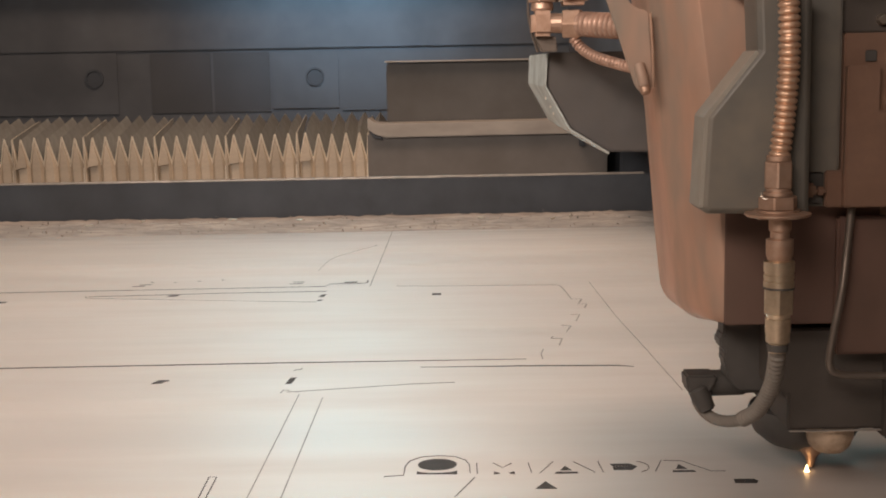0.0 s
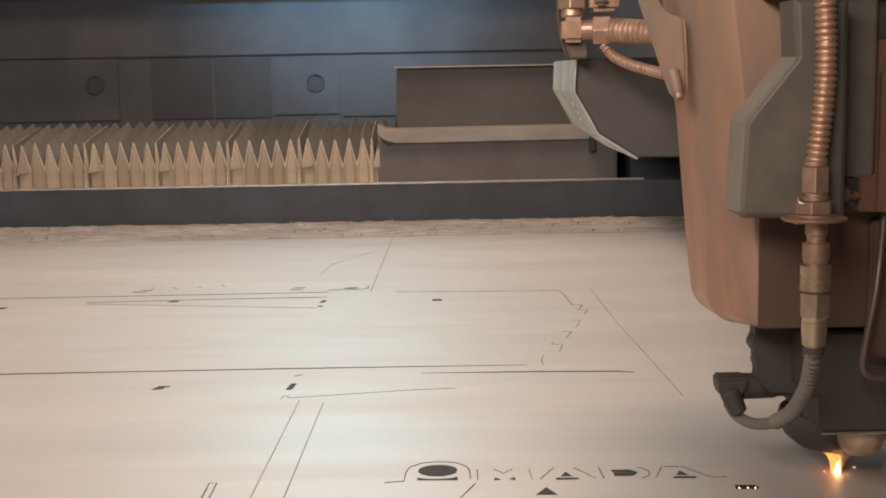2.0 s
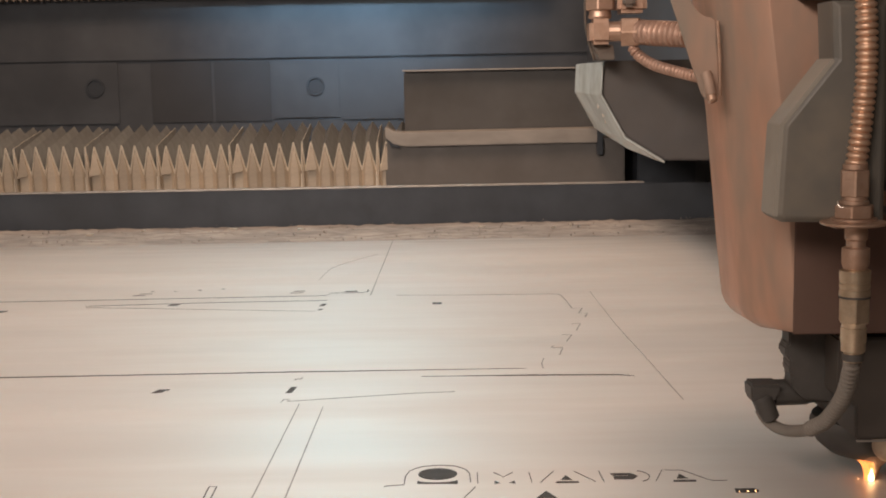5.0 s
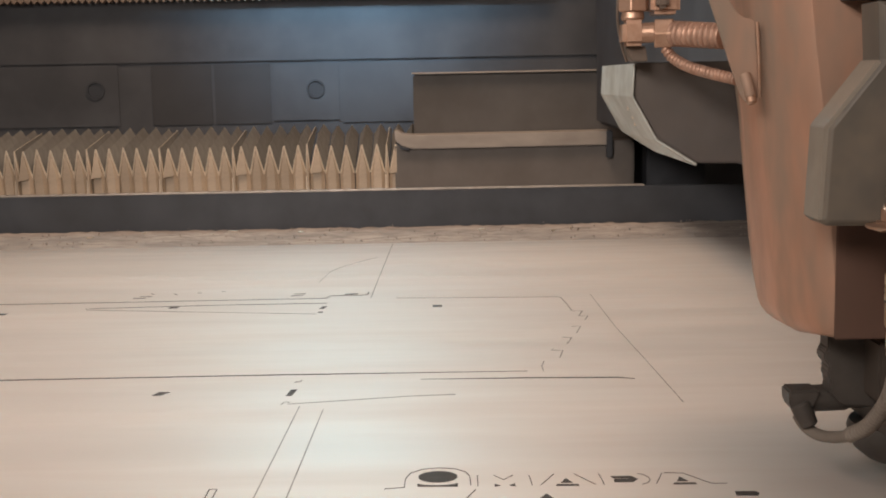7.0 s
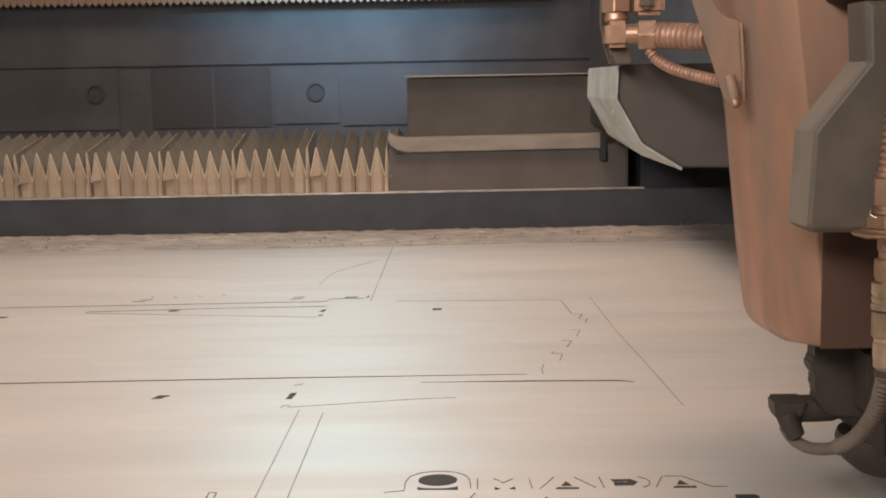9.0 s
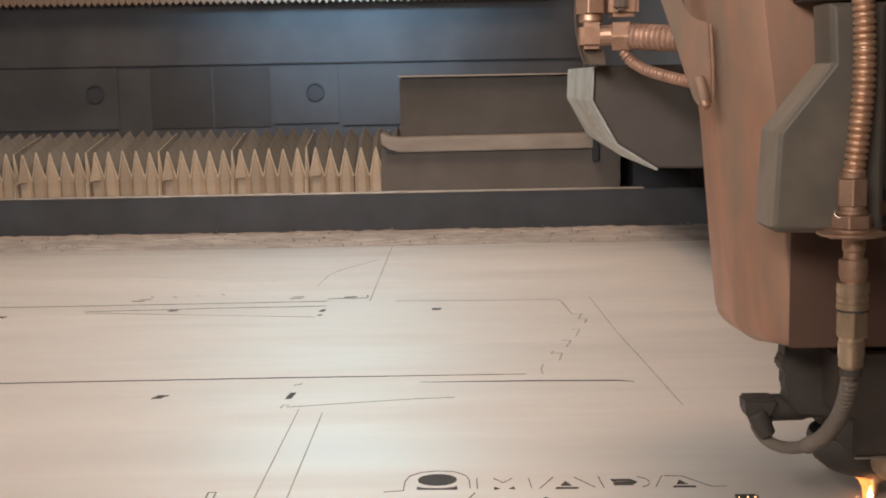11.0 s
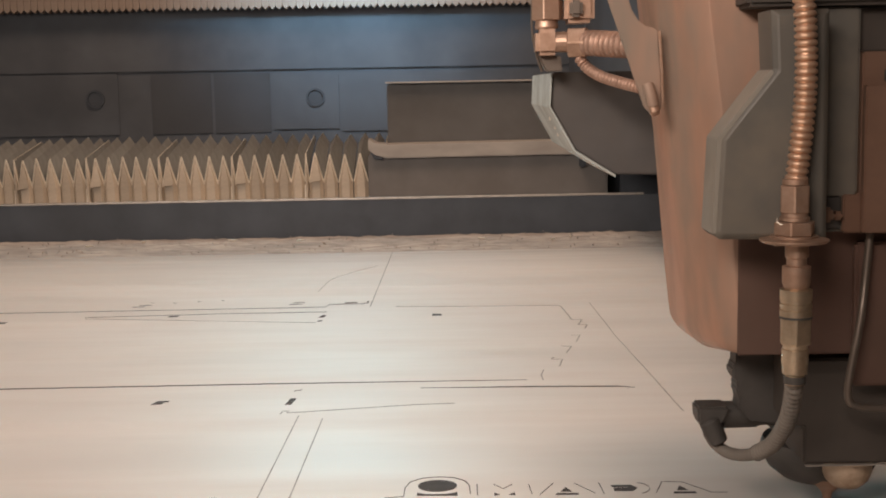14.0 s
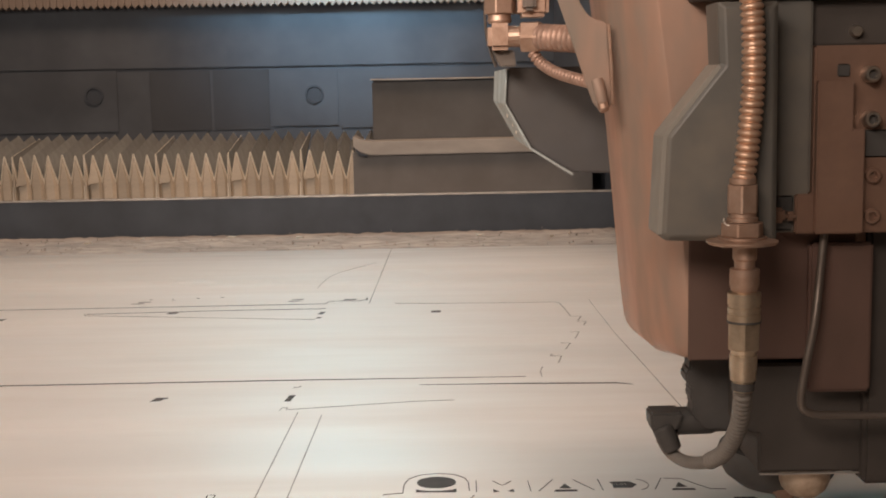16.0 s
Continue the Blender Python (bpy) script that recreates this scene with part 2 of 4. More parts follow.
def hexagon(r, h0, h1, centre, direction=(0, 0, 1), bevel=0.0008, twist=0.0):
    turn = Vector((0, 0, 1)).rotation_difference(Vector(direction)).to_matrix()
    bm = loft([[Vector(centre) + turn @ Vector((r * math.cos(k * math.pi / 3 + twist), r * math.sin(k * math.pi / 3 + twist), h)) for k in range(6)]
               for h in (h0, h1)])
    bmesh.ops.recalc_face_normals(bm, faces=bm.faces)
    return soften(bm, bevel, 1)


def merge(*meshes):
    out = bmesh.new()
    for bm in meshes:
        me = bpy.data.meshes.new("piece")
        bm.to_mesh(me)
        bm.free()
        out.from_mesh(me)
        bpy.data.meshes.remove(me)
    return out


def shifted(bm, by):
    for v in bm.verts:
        v.co += Vector(by)
    return bm


# ---- the machine round the cutting table ----
def setting():
    floor = part("floor", box(-2.6, 2.6, -1.4, 5.0, -0.62, -0.60), WALLDARK)
    tagged(floor, "dark dusty floor under the cutting machine", "floor", kind="structure")
    # Roof and three walls stay out of view; their pale paint bounces fill light.
    ceiling = part("ceiling", box(-2.6, 2.6, -1.4, 5.0, 2.4, 2.45), PALEWALL)
    tagged(ceiling, "unseen cabin roof, made pale to bounce light", "ceiling", kind="structure")
    for name, b in (("wall_west", (-2.65, -2.6, -1.4, 5.0, -0.6, 2.4)), ("wall_east", (2.6, 2.65, -1.4, 5.0, -0.6, 2.4)),
                    ("wall_south", (-2.6, 2.6, -1.45, -1.4, -0.6, 2.4))):
        tagged(part(name, box(*b), PALEWALL), "unseen cabin wall, made pale to bounce light", "wall", kind="structure")
    wall = part("wall_north", box(-2.6, 2.6, 4.56, 4.62, -0.6, 2.4), WALL)
    tagged(wall, "dark grey machine wall with panels, two coloured darker as recesses", "wall", kind="structure")
    # proud panels, two coloured darker for recess shade, bolts holes and a long rail on the back wall
    part("rail_band", box(-2.4, 2.4, 4.549, 4.56, 0.432, 0.512, 0.003), WALL, wall)
    part("panel", box(-2.3, -1.175, 4.553, 4.56, 0.205, 0.428, 0.0015), WALL, wall)
    part("panel", box(-1.055, -0.835, 4.555, 4.56, 0.205, 0.424, 0.0015), WALLDARK, wall)
    part("panel", box(-0.825, -0.62, 4.555, 4.56, 0.205, 0.424, 0.0015), WALLDARK, wall)
    part("panel", box(-0.61, -0.37, 4.553, 4.56, 0.215, 0.420, 0.0015), WALL, wall)
    part("panel", box(-0.36, 2.3, 4.553, 4.56, 0.205, 0.420, 0.0015), WALL, wall)
    for x, z in ((-1.259, 0.337), (-0.456, 0.330)):
        part("round_port", lathe([(0.034, 0), (0.034, 0.006), (0.027, 0.006), (0.024, -0.01), (0.0005, -0.01)], (x, 4.5525, z), 28, (0, -1, 0)),
             BLACKSTEEL, wall, "dark round port", True)
    return wall


wall_north = setting()


def guard():
    ob = empty("rail_guard", (0, 3.06, -0.1))
    part("guard_plate", box(-2.4, 2.4, 0.0, 0.012, -0.1, 0.186, 0.002), BLACKSTEEL, ob)
    part("top_edge", box(-2.4, 0.50, -0.003, 0.016, 0.1865, 0.1905, 0.001), PALEMETAL, ob, "thin pale top edge")
    part("foot", box(-2.4, 2.4, 0.012, 0.12, 0.09, 0.096), BLACKSTEEL, ob)
    return tagged(ob, "long black steel rail guard behind the table", "rail guard")


guard()


def dust_strip():
    bm = bmesh.new()
    nx, ny = 260, 16
    rows = []
    for j in range(ny + 1):
        rows.append([])
        for i in range(nx + 1):
            x, y = -1.6 + 3.2 * i / nx, 2.60 + 0.455 * j / ny
            h = 0.0025 * noise.noise((x * 5, y * 14, 0)) + 0.003 * noise.noise((x * 31, y * 31, 3)) + 0.003 * noise.noise((x * 75, y * 75, 5))
            if j < 2:
                h = min(h, -0.004)
            rows[-1].append(bm.verts.new((x, y, h - 0.004)))
    for j in range(ny):
        for i in range(nx):
            bm.faces.new((rows[j][i], rows[j][i + 1], rows[j + 1][i + 1], rows[j + 1][i]))
    ob = part("dust_bed", bm, DUST, None, smooth=True)
    tagged(ob, "grey bed edge caked with metal dust", "dust", kind="stuff")
    rng = random.Random(11)
    crumbs = bmesh.new()
    for k in range(260):
        x, y, r = rng.uniform(-1.3, 0.8), 2.74 + 0.30 * rng.random() ** 1.5, rng.uniform(0.001, 0.0032)
        m = Matrix.Translation((x, y, 0.0015 + 0.004 * noise.noise((x * 9, y * 14, 0)))) @ Euler((rng.uniform(0, 3), rng.uniform(0, 3), rng.uniform(0, 3))).to_matrix().to_4x4()
        vs = [crumbs.verts.new(m @ Vector((a * r * rng.uniform(0.6, 2.0), b * r * rng.uniform(0.6, 1.2), c * r * 0.6))) for a, b, c in ((1, 0, 0), (-1, 0, 0), (0, 1, 0), (0, -1, 0), (0, 0, 1), (0, 0, -1))]
        for a, b, c in ((0, 2, 4), (2, 1, 4), (1, 3, 4), (3, 0, 4), (2, 0, 5), (1, 2, 5), (3, 1, 5), (0, 3, 5)):
            crumbs.faces.new((vs[a], vs[b], vs[c]))
    tagged(part("dust_crumbs", crumbs, DUST), "loose crumbs of slag and metal dust", "dust", kind="stuff")
    base = part("table_frame", box(-1.6, 1.6, -0.45, 3.04, -0.60, -0.03), BLACKSTEEL)
    tagged(base, "dark steel frame of the cutting table", "table frame")


dust_strip()


# ---- the sheet and its cuts ----
def ribbon(points, width, z=0.0004, depth=0.0003):
    """A narrow slit along a line on the sheet."""
    bm = bmesh.new()
    pts = [Vector((*p, 0)) for p in points]
    left, right = [], []
    for i, p in enumerate(pts):
        d = (pts[min(i + 1, len(pts) - 1)] - pts[max(i - 1, 0)]).normalized()
        n = Vector((-d.y, d.x, 0)) * width / 2 * (0.2 if width > 0.0035 and i in (0, len(pts) - 1) else 1)
        left.append((bm.verts.new(p + n + Vector((0, 0, z))), bm.verts.new(p + n - Vector((0, 0, depth)))))
        right.append((bm.verts.new(p - n + Vector((0, 0, z))), bm.verts.new(p - n - Vector((0, 0, depth)))))
    for i in range(len(pts) - 1):
        bm.faces.new((left[i][0], left[i + 1][0], right[i + 1][0], right[i][0]))
        bm.faces.new((left[i][0], left[i + 1][0], left[i + 1][1], left[i][1]))
        bm.faces.new((right[i][0], right[i + 1][0], right[i + 1][1], right[i][1]))
    return bm


def hole(outline):
    return prism(outline, -0.0003, 0.0004, "z")


def arc(cx, cy, rx, ry, a0, a1, n=24):
    return [(cx + rx * math.cos(radians(a0 + (a1 - a0) * k / n)), cy + ry * math.sin(radians(a0 + (a1 - a0) * k / n))) for k in range(n + 1)]


def sheet():
    sh = part("steel_sheet", box(-1.45, 1.3, -0.42, 2.715, -0.002, 0.0), STEEL)
    tagged(sh, "bright brushed steel sheet with laser-cut outlines on the table", "metal sheet")
    cuts = [
        # large panel outlines
        ([(-1.2, 2.023), (-0.197, 2.030), (-0.192, 2.054), (-0.140, 2.053), (-0.129, 2.062), (-0.130, 2.082)], 0.0026),
        ([(-0.123, 2.025), (-0.112, 2.715)], 0.0016),
        ([(-0.577, 1.974), (-0.357, 1.985), (-0.192, 1.985)], 0.0026), ([(-0.582, 1.978), (-0.577, 1.962), (-0.271, 1.905), (-0.20, 1.893)], 0.0022),
        ([(-0.08, 2.022), (0.014, 2.013), (0.183, 2.006), (0.190, 1.999), (0.194, 1.938), (0.196, 1.880), (0.212, 1.878), (0.202, 1.838), (0.215, 1.837), (0.208, 1.806)], 0.0021),
        ([(0.183, 1.759), (0.196, 1.761), (0.185, 1.712)], 0.0017), ([(0.162, 1.686), (0.175, 1.682), (0.164, 1.641)], 0.0018),
        ([(0.144, 1.615), (0.140, 1.605), (0.155, 1.603), (0.147, 1.561)], 0.0017), ([(0.125, 1.543), (0.120, 1.516), (0.120, 1.488)], 0.0015),
        ([(0.2412, 2.0235), (0.2457, 1.742), (0.2545, 1.53), (0.2617, 1.3312)], 0.0011),
        ([(-1.4, 1.4885), (-1.2, 1.4895), (-0.55, 1.4925), (-0.20, 1.4945), (0.10, 1.4910)], 0.0040),
        ([(-0.03, 1.4590), (0.10, 1.4560), (0.207, 1.4500), (0.2253, 1.4425)], 0.0040),
        ([(-0.186, 1.350), (-0.184, 1.363), (-0.178, 1.363), (-0.179, 1.354), (-0.0383, 1.380), (0.01, 1.384)], 0.0013),
        ([(-0.182, 1.452), (-0.181, 1.458), (-0.176, 1.458), (-0.174, 1.464)], 0.0018),
        ([(-0.1642, 1.3422), (-0.1707, 1.0087), (-0.178, 0.62)], 0.0010), ([(-0.1364, 1.3283), (-0.1417, 1.0072), (-0.147, 0.62)], 0.0011),
        ([(-0.2105, 0.9), (-0.2133, 1.065), (-0.2065, 1.065), (-0.2050, 0.9)], 0.0010),
        # faint arc near the far edge
        ([(-0.225, 2.188), (-0.222, 2.245), (-0.216, 2.318), (-0.200, 2.373), (-0.163, 2.450), (-0.135, 2.50)], 0.0009),
        # the cut letters
        ([(-0.0562, 1.0545), (-0.0560, 1.0575), (-0.0392, 1.0605), (-0.0385, 1.085), (-0.0345, 1.1005), (-0.024, 1.111), (-0.0087, 1.1145), (0.007, 1.111), (0.0165, 1.1005),
          (0.0198, 1.088), (0.0201, 1.0627)], 0.0009),
        ([(0.0268, 1.0909), (0.0264, 1.0593)], 0.0009), ([(0.0240, 1.051), (0.0058, 1.002)], 0.0008),
        ([(0.0419, 1.09), (0.050, 1.0767), (0.0589, 1.089)], 0.0006),
        ([(0.0738, 1.0881), (0.0748, 1.0596)], 0.0007), ([(0.0818, 1.0592), (0.0962, 1.0901)], 0.0007),
        ([(0.1152, 1.089), (0.1311, 1.0595)], 0.0006), ([(0.1374, 1.0893), (0.1386, 1.0575)], 0.0008),
        (arc(0.168, 1.0725, 0.013, 0.0155, -70, 70, 12), 0.0006), ([(0.1845, 1.0575), (0.195, 1.0885)], 0.0007),
        ([(0.197, 1.0885), (0.213, 1.0865), (0.2335, 1.0565)], 0.0005), ([(0.2335, 1.0565), (0.247, 1.056)], 0.0005),
    ]
    for pts, w in cuts:
        part("cut_line", ribbon(pts, w), SCORE if w < 0.0026 and pts[0][1] > 1.3 else KERF, sh)
    holes = [
        [(-0.4465, 1.962), (-0.4315, 1.964), (-0.429, 1.975), (-0.444, 1.975)], [(-0.200, 1.936), (-0.192, 1.937), (-0.189, 1.956), (-0.196, 1.956)],
        [(-0.199, 1.902), (-0.192, 1.903), (-0.191, 1.911), (-0.198, 1.911)], [(-0.0195, 1.934), (-0.0045, 1.934), (-0.0045, 1.949), (-0.0195, 1.949)],
        [(-0.527, 2.060), (-0.507, 2.062), (-0.506, 2.066), (-0.526, 2.065)], [(-0.519, 2.076), (-0.499, 2.077), (-0.498, 2.081), (-0.518, 2.080)],
        [(-0.261, 2.058), (-0.240, 2.061), (-0.239, 2.065), (-0.260, 2.062)], [(-0.257, 2.076), (-0.238, 2.077), (-0.237, 2.081), (-0.256, 2.080)],
        [(-0.169, 2.061), (-0.148, 2.063), (-0.147, 2.072), (-0.168, 2.070)], [(-0.72, 1.93), (-0.699, 1.932), (-0.697, 1.944), (-0.72, 1.944)],
        [(-0.343, 1.402), (-0.331, 1.404), (-0.329, 1.4125), (-0.325, 1.4135), (-0.3245, 1.418), (-0.338, 1.4185)],
        [(-0.1855, 1.391), (-0.1785, 1.392), (-0.1755, 1.419), (-0.1825, 1.419)],
        arc(-0.0092, 1.0885, 0.0178, 0.0160, 0, 345, 31),
        [(-0.0275, 1.068)] + arc(-0.0094, 1.0712, 0.018, 0.0065, 190, 350, 10) + [(0.0087, 1.068), (0.0087, 1.0605), (-0.0275, 1.0625)],
        [(0.0415, 1.066), (0.0465, 1.0605), (0.0412, 1.0585)], [(0.0595, 1.066), (0.0545, 1.0605), (0.0600, 1.0585)],
        [(0.1009, 1.066), (0.1110, 1.0655), (0.1063, 1.0782)], [(0.0955, 1.0575), (0.1160, 1.0570), (0.1160, 1.061), (0.0970, 1.062)],
        [(0.1485, 1.0645), (0.165, 1.064), (0.1705, 1.0725), (0.165, 1.081), (0.147, 1.081), (0.1485, 1.0755), (0.162, 1.0755), (0.162, 1.0735), (0.1488, 1.0735)],
        [(0.2040, 1.064), (0.2140, 1.0637), (0.2085, 1.0765)], [(0.1995, 1.0555), (0.2200, 1.055), (0.2195, 1.0592), (0.2005, 1.0598)],
        [(0.0754, 1.0190), (0.0935, 1.0180), (0.0852, 1.0370)],
        [(0.2475, 1.0235), (0.266, 1.0225), (0.2685, 1.028), (0.266, 1.0335), (0.2485, 1.034)],
    ]
    for pts in holes:
        part("cut_hole", hole(pts), KERF, sh)
    for x, y in ((-0.46, 2.105), (-0.42, 2.115), (-0.50, 2.11), (-0.38, 2.122)):
        part("cut_line", ribbon(arc(x, y, 0.006, 0.010, 200, 280, 5), 0.0014), KERF, sh)
    return sh


steel_sheet = sheet()

# small pale flakes in the dust
for x, y, a in ((-0.503, 2.95, 20), (-0.51, 2.955, -30), (0.255, 2.86, 50), (-0.83, 2.88, 10), (0.30, 2.90, 80), (-0.34, 2.92, 35), (0.09, 2.90, 0), (-0.72, 2.95, 60)):
    bm = prism([(-0.009, -0.001), (0.0, -0.003), (0.010, 0.0), (0.004, 0.0025), (-0.006, 0.002)], 0.0, 0.003, "z")
    fl = part("metal_flake", bm, FLAKE)
    fl.matrix_basis = pose(x, y, 0.003, 18, 0, a)
    tagged(fl, "small pale metal flake lying in the dust", "flake", "metal flakes")


# ---- the far carriage and its bellows ----
def carriage():
    o = empty("rail_carriage", (-0.234, 3.95, -0.02))
    b = lambda *a: shifted(box(*a), (0.234, -3.95, 0.02))
    part("lower_box", b(-0.2315, 0.52, 3.885, 4.30, -0.02, 0.156, 0.006), BOXGREY, o)
    part("upper_box", b(-0.172, 0.62, 3.99, 4.30, 0.152, 0.372, 0.006), SHADEGREY, o)
    part("top_lip", b(-0.176, 0.62, 3.965, 4.30, 0.3735, 0.3785, 0.001), LEDGE, o, "thin pale top lip")
    led = prism([(-0.229, 0.168), (-0.205, 0.150), (-0.17, 0.141), (0.446, 0.1435), (0.446, 0.188), (-0.17, 0.185), (-0.205, 0.188), (-0.229, 0.204)], 3.865, 3.988, "y", 0.003)
    part("ledge", shifted(led, (0.234, -3.95, 0.02)), LEDGE, o, "ledge with a curled end, coloured paler for light from above")
    part("notch_bracket", b(0.430, 0.449, 3.861, 3.886, 0.104, 0.190, 0.003), BLACKSTEEL, o)
    part("hook", shifted(prism([(-0.226, 0.1665), (-0.205, 0.149), (-0.185, 0.144), (-0.185, 0.136), (-0.212, 0.141)], 3.866, 3.885, "y", 0.001), (0.234, -3.95, 0.02)), BLACKSTEEL, o)
    part("post", b(0.565, 0.75, 3.92, 4.30, -0.02, 0.695, 0.006), BLACKSTEEL, o)
    return tagged(o, "dusty grey rail carriage box with a pale ledge", "machine carriage")


rail_carriage = carriage()


def gantry():
    o = empty("gantry_beam", (0.45, 2.6, 0.70))
    # The beam, out of view, also keeps light off the sheet.
    part("beam", box(-0.11, 0.35, -1.66, 1.70, 0.0, 0.35, 0.01), WALLDARK, o)
    part("rib", box(-0.08, 0.30, -1.60, 1.64, 0.35, 0.40, 0.006), BLACKSTEEL, o)
    # Added box, kept behind the hood, that darkens the guard and dust.
    part("shade_box", box(-0.05, 0.50, -0.60, 1.28, -0.49, 0.0, 0.01), BLACKSTEEL, o)
    return tagged(o, "unseen gantry beam carrying the cutting head and blocking light", "gantry")


gantry_beam = gantry()
# folds come in fives between narrow stay folds
GROUP, WIDE, NARROW = 0.2235, 0.0425, 0.011
FRONT, INSET, DEPTH = 3.90, 0.020, 0.28
STAYS = [-0.2330 - GROUP * k for k in range(-1, 7)]
STRETCH = [1.9, 1.0, 0.66, 0.42, 0.25, 0.14, 0.07]


def pleat(width, tall=0.144, rise=0.056):
    """One fold: a front of two leaves below a slanting top, coloured as shaded, that runs back along the ridge."""
    h = width / 2
    deep, far = (0.055, 0.166) if width > 0.02 else (0.095, 0.182)
    bm = bmesh.new()
    ridge = [bm.verts.new(p) for p in ((0, 0.003, -0.01), (0, 0, tall), (0, DEPTH, tall + rise))]
    for s in (-1, 1):
        low = [bm.verts.new(p) for p in ((s * h, INSET, -0.01), (s * h, INSET, deep), (s * h * 0.98, DEPTH, far))]
        mid = bm.verts.new((s * h * 0.55, 0.002, 0.055))
        foot = bm.verts.new((s * h * 0.55, 0.006, -0.01))
        bm.faces.new((ridge[0], ridge[1], mid, foot))
        bm.faces.new((mid, ridge[1], low[1]))
        bm.faces.new((foot, mid, low[1], low[0]))
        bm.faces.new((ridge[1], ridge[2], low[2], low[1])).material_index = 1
    return bm


def seam(width, tall=0.144, rise=0.0):
    """The pale stitched piping where the front of a fold meets its top."""
    h = width / 2
    legs = [tube([(s * h, INSET - 0.003, 0.056), (s * h * 0.45, 0.004, 0.056 + (tall - 0.055) * 0.56), (0, -0.002, tall + 0.001)], 0.0026, 0.03, 6) for s in (-1, 1)]
    if rise:
        legs.append(tube([(0, -0.002, tall + 0.001), (0, DEPTH, tall + rise)], 0.0008, 0.05, 6))
    return merge(*legs)


def bellows():
    o = empty("bellows_cover", (0, FRONT, 0.012))
    shared, moving = {}, []
    rng = random.Random(7)

    def piece(name, key, make, mat, at, place, label=""):
        if key not in shared:
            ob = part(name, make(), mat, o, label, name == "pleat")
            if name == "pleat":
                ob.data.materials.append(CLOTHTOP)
            shared[key] = ob.data
        else:
            ob = new(name, shared[key])
            ob.parent = o
            if label:
                ob["label"] = label
        ob.location = at
        moving.append((ob, place))

    for g, x0 in enumerate(STAYS):
        jz = rng.uniform(-0.003, 0.003)
        piece("pleat", "thin", lambda: pleat(NARROW * 1.1, 0.145, 0.046), CLOTH, (x0 + 0.003, -0.004, jz), g)
        piece("seam", "thin_seam", lambda: seam(NARROW, 0.145, 0.046), CLOTHEDGE, (x0 + 0.003, -0.004, jz), g)
        piece("stay", "stay", lambda: prism([(-0.006, -0.012), (0.003, -0.012), (0.002, 0.046), (-0.005, 0.050)], -0.003, 0.008, "y", 0.001), CLOTHEDGE, (x0 + 0.001, 0.004, 0), g,
              "pale stiffening stay")
        if g == 0:
            continue
        for k in range(5):
            x = x0 + 0.008 + WIDE * (k + 0.5) + rng.uniform(-0.001, 0.001)
            jy, jz = rng.uniform(-0.003, 0.003), rng.uniform(-0.004, 0.004)
            u = g - (k + 0.5) / 5.2
            piece("pleat", "wide", lambda: pleat(WIDE * 1.07), CLOTH, (x, jy, jz), u)
            piece("seam", "wide_seam", lambda: seam(WIDE * 1.02), CLOTHEDGE, (x, jy, jz), u)
            if k == 0:
                piece("flap", "flap", lambda: prism([(-0.021, 0.050), (-0.016, 0.066), (0.0, 0.136), (0.006, 0.118), (0.017, 0.062), (0.012, 0.056), (-0.006, 0.055)], -0.009, -0.0045, "y", 0.001), CLOTH,
                      (x, jy, jz), u, "folded cloth flap over a stay")
    part("base_tray", box(-1.62, -0.20, 0.02, DEPTH, -0.03, -0.012), BLACKSTEEL, o)
    tagged(o, "cream pleated bellows cover with pale piping beside the rail carriage", "bellows")
    return o, moving


bellows_cover, bellow_panels = bellows()


def upper_bellows():
    o = empty("upper_bellows", (0, 4.48, 0.6455))
    shape, edge = None, None
    for k in range(88):
        if shape is None:
            bm = prism([(-0.0115, 0.09), (-0.0115, 0.012), (0.0, 0.0), (0.0115, 0.012), (0.0115, 0.09)], 0.0, 0.03, "y", 0.001)
            ob = part("pleat", bm, PINKCLOTH, o)
            shape = ob.data
        else:
            ob = new("pleat", shape)
            ob.parent = o
        ob.location = (-1.73 + 0.0242 * k, 0, -0.00004 * k)
    part("mount_rail", box(-1.8, 0.5, 0.028, 0.08, 0.03, 0.14, 0.004), BLACKSTEEL, o)
    return tagged(o, "reddish pleated bellows hanging above the rail", "bellows")


upper_bellows()

# ---- the cutting head ----
TIP = Vector((0.321, 1.063, 0.0))


